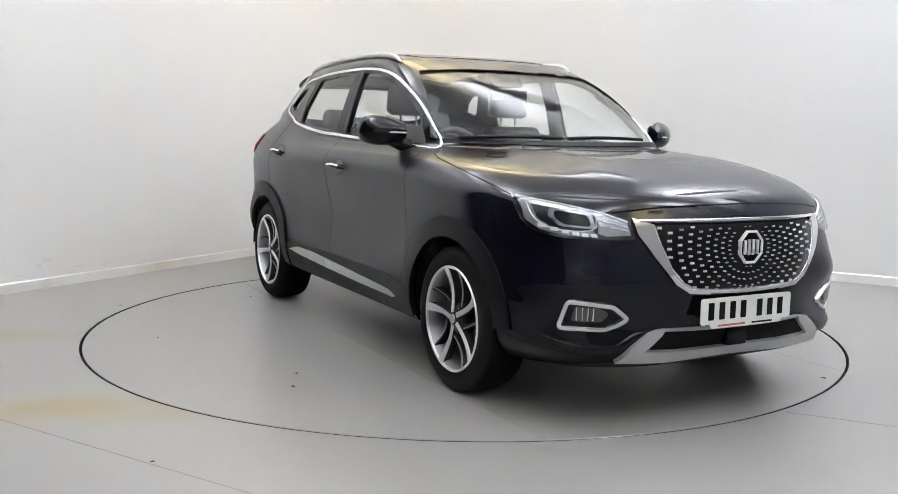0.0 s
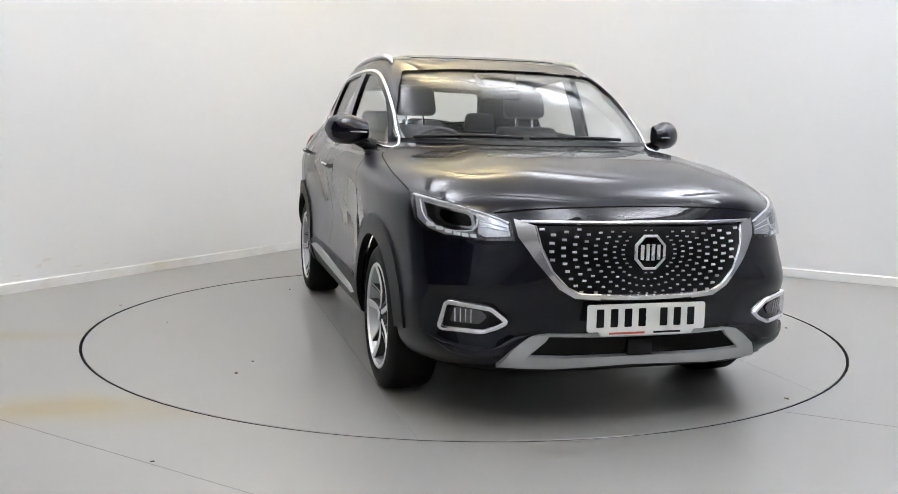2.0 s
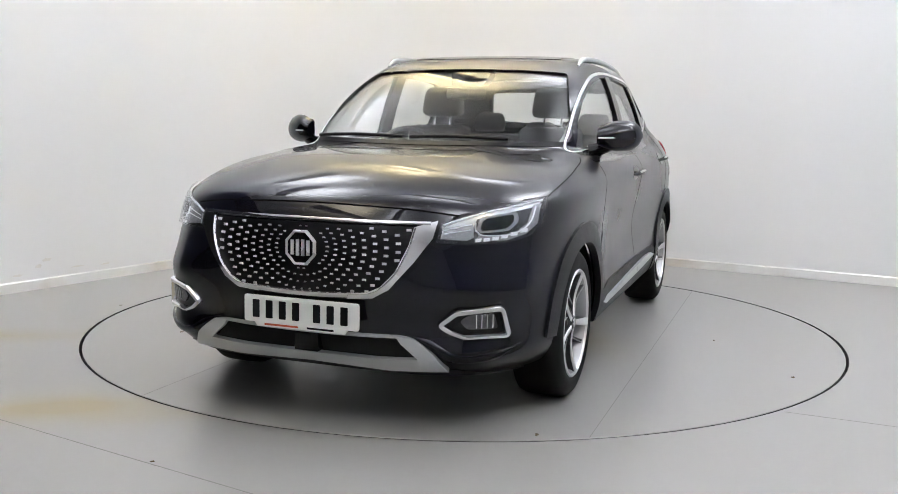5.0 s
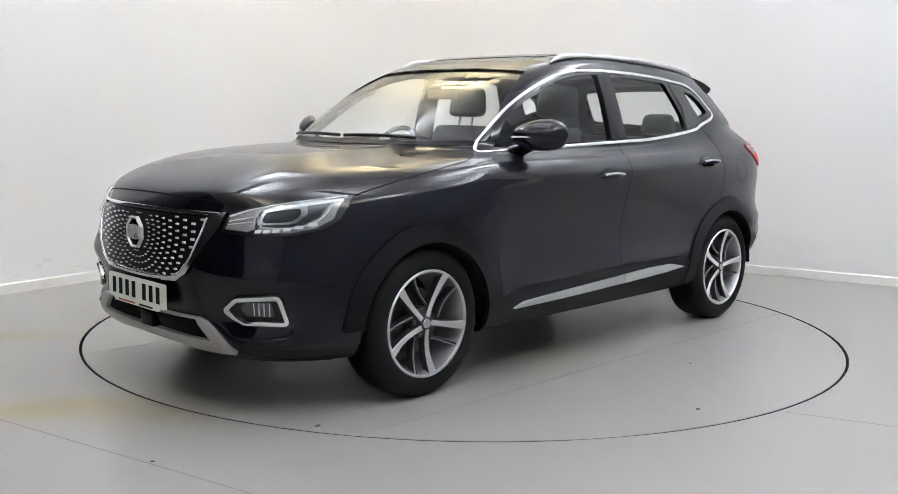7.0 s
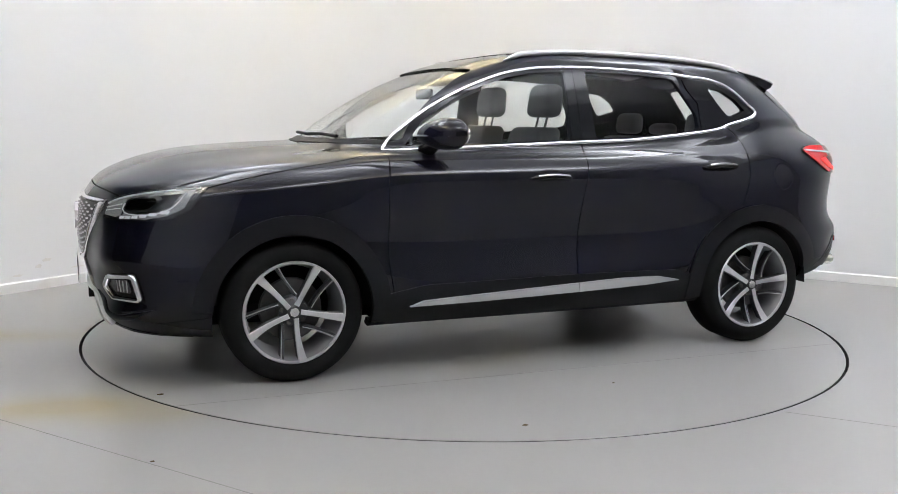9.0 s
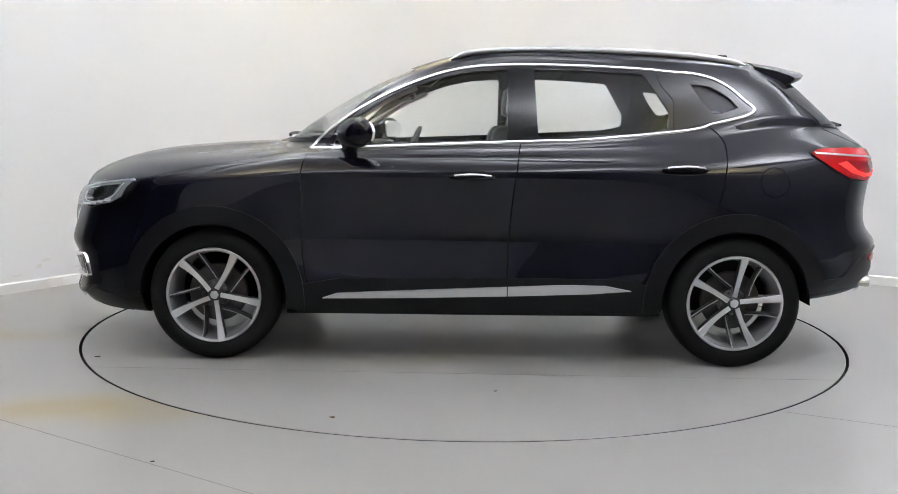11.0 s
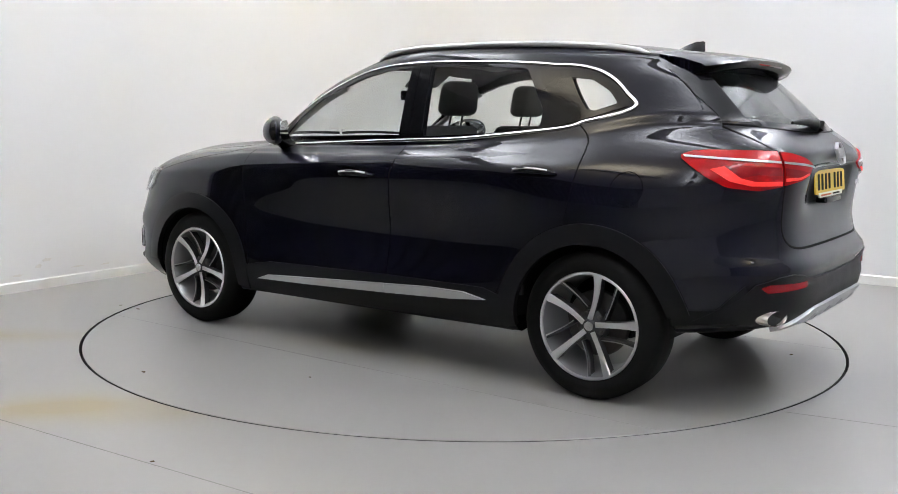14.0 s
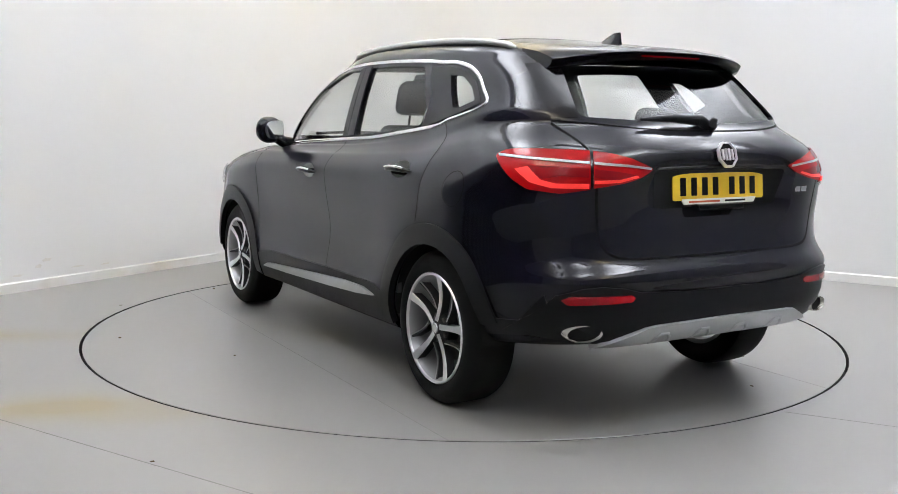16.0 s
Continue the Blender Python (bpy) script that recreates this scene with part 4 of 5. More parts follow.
def build_flanks():
    both("window_trim", ribbon_bm(DAYLIGHT, "side", 0.018, 0.006, closed=True, smooth_path=True, step=0.015), M_CHROME, car, "bright chrome strip round the side windows")
    # black glossy pillars between the panes
    both("b_pillar_cover", patch_bm([(-0.172, 1.180), (-0.172, 1.552), (-0.222, 1.556), (-0.232, 1.182)], "side", 0.004, 0.006, 0.04), M_GLOSSBLACK, car, "gloss black door pillar cover")
    both("b_pillar_cover", patch_bm([(-0.236, 1.184), (-0.226, 1.556), (-0.294, 1.556), (-0.318, 1.190)], "side", 0.004, 0.006, 0.04), M_GLOSSBLACK, car, "gloss black door pillar cover")
    for outline in ([(-0.948, 1.528), (-1.113, 1.519), (-1.257, 1.487), (-1.344, 1.437), (-1.411, 1.37), (-1.433, 1.346), (-1.38, 1.359), (-1.325, 1.418), (-1.23, 1.471), (-1.124, 1.482), (-0.968, 1.471)],
                    [(-0.968, 1.471), (-1.032, 1.395), (-1.028, 1.235), (-1.231, 1.285), (-1.326, 1.313), (-1.433, 1.346), (-1.38, 1.359), (-1.277, 1.326), (-1.235, 1.329), (-1.18, 1.396), (-1.124, 1.482)]):
        both("quarter_cover", patch_bm(outline, "side", 0.004, 0.006, 0.04), M_GLOSSBLACK, car, "gloss black cover round the quarter window")
    # door gaps
    seams = [[(0.874, 1.112), (0.897, 0.99), (0.896, 0.80), (0.894, 0.60), (0.870, 0.44), (0.855, 0.33)],
             [(-0.233, 1.165), (-0.198, 0.924), (-0.182, 0.717), (-0.175, 0.50), (-0.175, 0.33)],
             [(-1.213, 1.264), (-1.265, 1.217), (-1.291, 1.147), (-1.264, 0.947), (-1.232, 0.82)],
             [(-0.95, 0.62), (-0.88, 0.47), (-0.82, 0.36)],
             [(1.75, 0.948), (1.60, 0.985), (1.35, 1.035), (1.10, 1.075), (0.98, 1.10)],
             [(0.855, 0.335), (0.4, 0.338), (-0.175, 0.342), (-0.6, 0.347), (-0.82, 0.36)]]
    for s in seams:
        both("panel_gap", ribbon_bm(s, "side", 0.006, 0.0012, sink=0.001), M_SEAM, car)
    # fuel flap
    both_ = ribbon_bm([(-1.53 + 0.075 * math.cos(2 * math.pi * i / 20), 0.985 + 0.075 * math.sin(2 * math.pi * i / 20)) for i in range(20)], "side", 0.004, 0.0010, closed=True, sink=0.001)
    part("fuel_flap_gap", both_, M_SEAM, car)
    # sill strips: satin silver blade on black cladding
    both("sill_cladding", patch_bm([(0.90, 0.268), (0.90, 0.42), (0.70, 0.455), (-0.20, 0.47), (-0.80, 0.47), (-0.94, 0.43), (-0.93, 0.292)], "side", 0.006, 0.012, 0.05), M_CLAD, car, "matt black plastic sill cladding")
    both("sill_strip", patch_bm([(0.785, 0.353), (0.71, 0.378), (0.50, 0.390), (-0.172, 0.424), (-0.172, 0.378), (0.40, 0.360)], "side", 0.022, 0.018, 0.05), M_SATIN, car, "satin silver sill strip")
    both("sill_strip", patch_bm([(-0.178, 0.424), (-0.45, 0.438), (-0.68, 0.438), (-0.815, 0.414), (-0.60, 0.396), (-0.178, 0.378)], "side", 0.022, 0.018, 0.05), M_SATIN, car, "satin silver sill strip")
    # wheel arch cladding
    for hx in (1.36, -1.36):
        a0, a1 = (4, 188) if hx > 0 else (-6, 166)
        out = arc(hx, 0.345, 0.478, a0, a1, 40) + arc(hx, 0.345, 0.384, a1, a0, 40)
        both("wheel_arch_trim", patch_bm(out, "side", 0.012, 0.030, 0.05), M_CLAD, car, "matt black plastic wheel arch trim")
    # door handles with chrome strips
    for hx, hz in ((0.015, 0.990), (-1.065, 1.045)):
        cup = [(hx + 0.085 * math.cos(2 * math.pi * i / 24), hz + 0.002 + 0.040 * math.sin(2 * math.pi * i / 24)) for i in range(24)]
        p, n = cast(hx, hz, "side")
        b = bmesh.new()
        path = [p + Vector((-0.115 + 0.23 * i / 10, 0.008 + 0.030 * math.sin(math.pi * i / 10) ** 0.5, 0.012 * math.sin(math.pi * i / 10) - 0.004)) for i in range(11)]
        tube(b, path, [0.006 + 0.010 * math.sin(math.pi * i / 10) ** 0.5 for i in range(11)], 10)
        handles = both("door_handle", b, M_PAINT, car, "body-coloured pull handle with chrome strip")
        other = bmesh.new()
        tube(other, [q + Vector((0, 0.012, 0.009)) for q in path[1:-1]], 0.006, 8)
        o2 = mirrored(other)
        part("chrome_strip", other, M_CHROME, handles[0])
        part("chrome_strip", o2, M_CHROME, handles[1])
        both("handle_recess", patch_bm(cup, "side", 0.0016, 0.004, 0.02), M_GLOSSBLACK, car)


def build_mirrors():
    b = bmesh.new()
    rows = []
    for i in range(13):                       # across, from the door to the tip
        t = i / 12
        y = 0.845 + 0.208 * t
        k = max(0.10, (1 - abs(1.9 * t - 0.9) ** 3.0) ** 0.5) if t > 0.47 else 0.62 + 0.38 * math.sin(math.pi / 2 * t / 0.47)
        hz, hx = 0.080 * k, 0.088 * k
        cx, cz = 0.672 - 0.125 * t, 1.206 + 0.006 * t
        row = []
        for j in range(20):
            a = 2 * math.pi * j / 20
            c, s = math.cos(a), math.sin(a)
            x = hx * (abs(c) ** 0.85) * (1.0 if c > 0 else -0.55)
            z = hz * math.copysign(abs(s) ** 0.85, s) * (1 - 0.22 * max(c, 0)) - 0.008 * max(c, 0)
            row.append(b.verts.new((cx + x, y, cz + z)))
        rows.append(row)
    for p, q in zip(rows, rows[1:]):
        for j in range(20):
            b.faces.new((p[j], p[(j + 1) % 20], q[(j + 1) % 20], q[j]))
    b.faces.new(rows[0])
    b.faces.new(rows[-1])
    bmesh.ops.recalc_face_normals(b, faces=b.faces)
    heads = both("door_mirror", b, M_PAINT, car, "body-coloured door mirror on a black foot")

    def on(name, bm, mat, label=""):
        o = mirrored(bm)
        part(name, bm, mat, heads[0], label)
        part(name, o, mat, heads[1], label)
    b = bmesh.new()
    tube(b, [(0.66, 0.80, 1.120), (0.655, 0.84, 1.135), (0.645, 0.88, 1.150), (0.635, 0.91, 1.165)], [0.045, 0.036, 0.030, 0.030], 12)
    on("mirror_foot", b, M_GLOSSBLACK)
    b = bmesh.new()
    tube(b, [(0.752 - 0.112 * t, 0.86 + 0.165 * t, 1.198 + 0.002 * t) for t in (0, 0.25, 0.5, 0.75)] + [(0.625, 1.024, 1.198)], 0.004, 8)
    on("indicator_strip", b, M_SLIM, "slim indicator lens")
    b = bmesh.new()
    out = rounded([(0.862, 1.155), (0.862, 1.268), (0.985, 1.262), (1.022, 1.215), (0.995, 1.158)], 0.03)
    prism(b, out, -0.006, 0.006, "x")
    for v in b.verts:                         # the head sweeps back towards its tip
        v.co.x += 0.608 - (v.co.y - 0.862) * 0.62
    on("mirror_glass", b, M_MIRROR, "silvered mirror glass")


# ---------------------------------------------------------------- front end
GRILLE = [(-0.458, 0.850), (0.458, 0.850), (0.443, 0.775), (0.400, 0.672), (0.343, 0.610), (0.287, 0.585), (0.0, 0.574), (-0.287, 0.585), (-0.343, 0.610), (-0.400, 0.672), (-0.443, 0.775)]




def build_plate(front):
    """A number plate, its characters shown as plain dark bars, and the seller's strip under it."""
    yellow = not front
    base = M_PLATEY if yellow else M_PLATEW
    x0 = 2.308 if front else -2.148
    zc = 0.490 if front else 1.011
    s = 1 if front else -1
    tilt = 0.0 if front else radians(-5)

    def at(bm):
        m = Matrix.Translation((x0, 0, zc)) @ Matrix.Rotation(0 if front else math.pi, 4, "Z") @ Matrix.Rotation(tilt, 4, "Y")
        bmesh.ops.transform(bm, matrix=m, verts=bm.verts)
        return bm
    b = bmesh.new()
    prism(b, rounded([(-0.26, -0.0555), (0.26, -0.0555), (0.26, 0.0555), (-0.26, 0.0555)], 0.012), -0.006, 0.0, "x")
    plate = part("number_plate", at(b), base, car, "yellow rear number plate" if yellow else "white front number plate")
    # seven bars: four, a gap, three
    for i in range(7):
        b = bmesh.new()
        c = -0.205 + 0.061 * i + (0.034 if i > 3 else 0)
        prism(b, rounded([(c - 0.016, -0.037), (c + 0.016, -0.037), (c + 0.016, 0.037), (c - 0.016, 0.037)], 0.004), 0.0002, 0.0014, "x")
        part("plate_bar", at(b), M_PLATEBLACK, plate)
    b = bmesh.new()
    prism(b, rounded([(-0.20, -0.072), (0.20, -0.072), (0.215, -0.050), (-0.215, -0.050)], 0.004), -0.005, 0.0012, "x")
    part("seller_strip", at(b), M_PLATEW, plate)
    b = bmesh.new()
    prism(b, [(-0.175, -0.066), (0.0, -0.066), (0.0, -0.058), (-0.175, -0.058)] if not front else [(-0.165, -0.066), (-0.01, -0.066), (-0.01, -0.058), (-0.165, -0.058)], 0.0014, 0.0022, "x")
    part("orange_print_bar", at(b), M_RED, plate)
    b = bmesh.new()
    prism(b, [(0.03, -0.066), (0.15, -0.066), (0.15, -0.058), (0.03, -0.058)], 0.0014, 0.0022, "x")
    part("black_print_bar", at(b), M_PLATEBLACK, plate)


def build_badge(x, z, r, front, tilt=0.0):
    """An octagonal emblem drawn as plain shapes."""
    def oct_(k, n=8):
        return [(r * k * math.cos(radians(22.5 + 45 * i)) * 0.96, r * k * math.sin(radians(22.5 + 45 * i)) * 1.02) for i in range(n)]
    m = Matrix.Translation((x, 0, z)) @ Matrix.Rotation(0 if front else math.pi, 4, "Z") @ Matrix.Rotation(tilt, 4, "Y")

    def at(bm):
        bmesh.ops.transform(bm, matrix=m, verts=bm.verts)
        return bm
    b = bmesh.new()
    o, i = oct_(1.0), oct_(0.86)
    va = [[b.verts.new((h, p[0], p[1])) for p in q] for q, h in ((o, -0.012), (o, 0.0), ([(c[0] * 0.97, c[1] * 0.97) for c in o], 0.004), ([(c[0] * 1.04, c[1] * 1.04) for c in i], 0.004), (i, 0.0), (i, -0.012))]
    for p, q in zip(va, va[1:]):
        for k in range(8):
            b.faces.new((p[k], p[(k + 1) % 8], q[(k + 1) % 8], q[k]))
    bmesh.ops.recalc_face_normals(b, faces=b.faces)
    badge = part("badge", at(b), M_EMBLEM, car, "chrome octagonal emblem", smooth=20)
    b = bmesh.new()
    prism(b, oct_(0.87), -0.010, -0.004, "x")
    part("badge_field", at(b), M_GLOSSBLACK, badge)
    b = bmesh.new()
    w = r * 0.11
    # plain upright bars
    for u in (-0.48, -0.16, 0.16, 0.48):
        b = bmesh.new()
        h = 0.46 - 0.12 * abs(u)
        prism(b, [Vector(((u - 0.085) * r, -h * r)), Vector(((u + 0.085) * r, -h * r)), Vector(((u + 0.085) * r, h * r)), Vector(((u - 0.085) * r, h * r))], -0.006, 0.002, "x")
        part("badge_bar", at(b), M_EMBLEM, badge, smooth=20)


def build_front():
    # grille: black field, bright studs in rows that fan out from the emblem, chrome frame
    grille = part("grille", patch_bm(rounded(GRILLE, 0.03), "front", 0.004, 0.006, 0.04), M_GRILLE, car, "black grille with bright studs in a chrome frame")
    inner = [(0.448, 0.846), (0.435, 0.775), (0.392, 0.677), (0.335, 0.617), (0.283, 0.593), (0.20, 0.588)]
    outer = [(0.530, 0.872), (0.520, 0.805), (0.460, 0.714), (0.370, 0.608), (0.303, 0.570), (0.20, 0.563)]
    for sgn in (1, -1):
        side = [(sgn * y, z) for y, z in outer + inner[::-1]]
        part("grille_wing", patch_bm(side, "front", 0.014, 0.020, 0.025), M_CHROME, grille, "chrome side of the grille frame", smooth=30)
        part("grille_bevel", ribbon_bm([(sgn * (y + 0.004), z - 0.002) for y, z in inner], "front", 0.008, 0.019, step=0.015), M_CHROME, grille)
    part("grille_frame", ribbon_bm([(y, 0.576 - 0.5 * 0.012 * (1 - (y / 0.2) ** 2)) for y in (-0.204, -0.1, 0.0, 0.1, 0.204)], "front", 0.026, 0.017, step=0.02), M_CHROME, grille)
    part("grille_frame", ribbon_bm([(-0.505, 0.862), (-0.25, 0.863), (0.0, 0.864), (0.25, 0.863), (0.505, 0.862)], "front", 0.020, 0.017, step=0.02), M_CHROME, grille)
    inside = [Vector(p) for p in GRILLE]

    def within(y, z, grow):
        y, z = y * (1 + grow), 0.712 + (z - 0.712) * (1 + grow)
        hit = False
        for i in range(len(inside)):
            a, c = inside[i], inside[i - 1]
            if (a.y > z) != (c.y > z) and y < (c.x - a.x) * (z - a.y) / (c.y - a.y) + a.x:
                hit = not hit
        return hit
    for k in range(1, 16):
        r = 0.072 + 0.0315 * k + 0.0006 * k * k
        count = 24 + 4 * k
        for j in range(count):
            a = 2 * math.pi * (j + 0.5 * (k % 2)) / count
            y, z = r * math.cos(a) * 1.10, 0.753 + r * math.sin(a) * 0.80
            if not within(y, z, 0.05) or abs(y) < 0.078 and abs(z - 0.753) < 0.080:
                continue
            p, nn = cast(y, z, "front")
            s = 0.0042 + 0.0070 * min(1, abs(y) / 0.42)
            b = bmesh.new()
            box(b, (-0.004, -s, -s * 0.55), (0.005, s, s * 0.55))
            for v in b.verts:
                if v.co.x > 0:
                    v.co.y *= 0.72
                    v.co.z *= 0.6
            q = nn.to_track_quat("X", "Z").to_matrix().to_4x4()
            bmesh.ops.transform(b, matrix=Matrix.Translation(p + nn * 0.006) @ q, verts=b.verts)
            part("grille_stud", b, M_CHROMEDOT, grille, smooth=0)
    build_badge(2.312, 0.753, 0.074, True)
    build_plate(True)
    # bonnet shut line
    part("bonnet_gap", ribbon_bm([(-0.60, 0.895), (-0.42, 0.916), (-0.2, 0.926), (0.0, 0.929), (0.2, 0.926), (0.42, 0.916), (0.60, 0.895)], "front", 0.007, 0.0012, sink=0.001), M_SEAM, car)
    # headlamps: dark bezel, reflector, light guides, clear lens
    HL = [(0.541, 0.860), (0.62, 0.893), (0.70, 0.915), (0.78, 0.934), (0.846, 0.950), (0.858, 0.905), (0.853, 0.850), (0.825, 0.808), (0.77, 0.789), (0.69, 0.789), (0.60, 0.787), (0.533, 0.791)]

    def lamp_patch(name, out, off, thick, mat, parents, label="", step=0.025):
        a = patch_bm(out, "front", off, thick, step)
        o = mirrored(a)
        return part(name, a, mat, parents[0], label), part(name, o, mat, parents[1], label)
    hl = lamp_patch("headlamp", HL, 0.003, 0.006, M_LAMPDARK, (car, car), "clear headlamp with white light guides")
    lamp_patch("reflector", [(0.548, 0.806), (0.552, 0.850), (0.62, 0.878), (0.665, 0.892), (0.655, 0.850), (0.662, 0.812), (0.640, 0.800)], 0.007, 0.004, M_LAMPGREY, hl)
    lamp_patch("reflector", [(0.668, 0.797), (0.765, 0.798), (0.815, 0.818), (0.842, 0.855), (0.842, 0.930), (0.822, 0.930), (0.816, 0.862), (0.785, 0.828), (0.730, 0.818), (0.675, 0.822)], 0.007, 0.004, M_LAMPGREY, hl)
    lamp_patch("reflector", [(0.60, 0.878), (0.70, 0.908), (0.80, 0.932), (0.838, 0.940), (0.836, 0.922), (0.780, 0.908), (0.70, 0.890), (0.62, 0.870)], 0.006, 0.003, M_LAMPGREY, hl)
    lamp_patch("projector_surround", rounded([(0.664, 0.826), (0.768, 0.834), (0.790, 0.870), (0.782, 0.905), (0.672, 0.888)], 0.012), 0.009, 0.004, M_CHROME, hl)
    lamp_patch("projector", rounded([(0.678, 0.836), (0.758, 0.842), (0.776, 0.870), (0.770, 0.896), (0.682, 0.880)], 0.016), 0.013, 0.006, M_GLOSSBLACK, hl, "dark projector lens")

    def guide(path, w):
        a = ribbon_bm(path, "front", w, 0.012, sink=0.0, step=0.012)
        o = mirrored(a)
        part("light_guide", a, M_LED, hl[0])
        part("light_guide", o, M_LED, hl[1])
    guide([(0.550, 0.857), (0.62, 0.884), (0.70, 0.907), (0.78, 0.927), (0.840, 0.942)], 0.009)
    guide([(0.556, 0.838), (0.60, 0.848), (0.648, 0.860)], 0.005)
    guide([(0.556, 0.824), (0.60, 0.832), (0.648, 0.840)], 0.005)
    guide([(0.660, 0.866), (0.664, 0.838), (0.680, 0.822), (0.730, 0.816), (0.780, 0.822), (0.812, 0.845), (0.826, 0.880), (0.828, 0.922)], 0.006)
    for i in range(6):
        y = 0.676 + 0.026 * i
        lamp_patch("led_cell", [(y - 0.009, 0.794 + 0.0012 * i * i), (y + 0.009, 0.795 + 0.0012 * i * i), (y + 0.010, 0.808 + 0.0013 * i * i), (y - 0.009, 0.807 + 0.0013 * i * i)], 0.012, 0.005, M_LED, hl, step=0.05)
    lamp_patch("lens", HL, 0.018, 0.004, M_LENS, hl, step=0.035)
    # fog lamps: hexagonal chrome surround, dark pocket, clear lamp
    FOG = [(0.540, 0.469), (0.612, 0.535), (0.775, 0.552), (0.802, 0.414), (0.642, 0.406), (0.575, 0.438)]
    RIM = [(0.554, 0.469), (0.620, 0.524), (0.768, 0.539), (0.790, 0.425), (0.645, 0.420), (0.592, 0.442)]
    fog = lamp_patch("fog_lamp", rounded(FOG, 0.01), 0.004, 0.006, M_GLOSSBLACK, (car, car), "fog lamp in a chrome hexagonal surround")
    a = ribbon_bm(rounded(RIM, 0.014, 3), "front", 0.027, 0.020, closed=True, smooth_path=False)
    o = mirrored(a)
    part("chrome_surround", a, M_CHROME, fog[0])
    part("chrome_surround", o, M_CHROME, fog[1])
    lamp_patch("fog_lens", rounded([(0.628, 0.486), (0.655, 0.512), (0.745, 0.520), (0.758, 0.456), (0.655, 0.454)], 0.012), 0.010, 0.006, M_LAMPDARK, fog)
    for i in range(4):
        lamp_patch("fog_rib", [(0.684 + 0.018 * i, 0.460), (0.6875 + 0.018 * i, 0.460), (0.6895 + 0.018 * i, 0.514), (0.686 + 0.018 * i, 0.514)], 0.013, 0.004, M_LAMPGREY, fog, step=0.05)
    # lower intake and silver skid plate
    part("lower_intake", patch_bm([(-0.47, 0.318), (-0.40, 0.396), (0.0, 0.404), (0.40, 0.396), (0.47, 0.318), (0.0, 0.312)], "front", 0.003, 0.005, 0.04), M_UNDER, car, "black lower air intake")
    skid = [(-0.585, 0.290), (-0.545, 0.345), (-0.455, 0.412), (-0.385, 0.420), (-0.405, 0.388), (-0.475, 0.332), (-0.30, 0.322), (0.0, 0.322),
            (0.30, 0.322), (0.475, 0.332), (0.405, 0.388), (0.385, 0.420), (0.455, 0.412), (0.545, 0.345), (0.585, 0.290), (0.35, 0.276), (0.0, 0.284), (-0.35, 0.276)]
    part("front_skid_plate", patch_bm(skid, "front", 0.022, 0.026, 0.04), M_SATIN, car, "satin silver front skid plate")
    part("skid_lip", ribbon_bm([(-0.40, 0.414), (-0.2, 0.412), (0.0, 0.411), (0.2, 0.412), (0.40, 0.414)], "front", 0.010, 0.02), M_SATIN, car)
    b = bmesh.new()
    box(b, (2.20, -0.055, 0.322), (2.262, 0.055, 0.410), 0.006)
    part("radar_cover", b, M_GLOSSBLACK, car, "black sensor cover")
    for sgn in (1, -1):
        part("chin", ribbon_bm([(sgn * 0.42, 0.425), (sgn * 0.52, 0.385), (sgn * 0.62, 0.335), (sgn * 0.74, 0.342), (sgn * 0.83, 0.385)], "front", 0.035, 0.010, sink=0.004, taper=True), M_PAINT, car)
    b = patch_bm([(-0.80, 0.245), (-0.60, 0.285), (-0.3, 0.270), (0.3, 0.270), (0.60, 0.285), (0.80, 0.245)], "front", 0.004, 0.006, 0.05)
    part("lower_bumper", b, M_CLAD, car, "matt black lower bumper")


# ---------------------------------------------------------------- tail


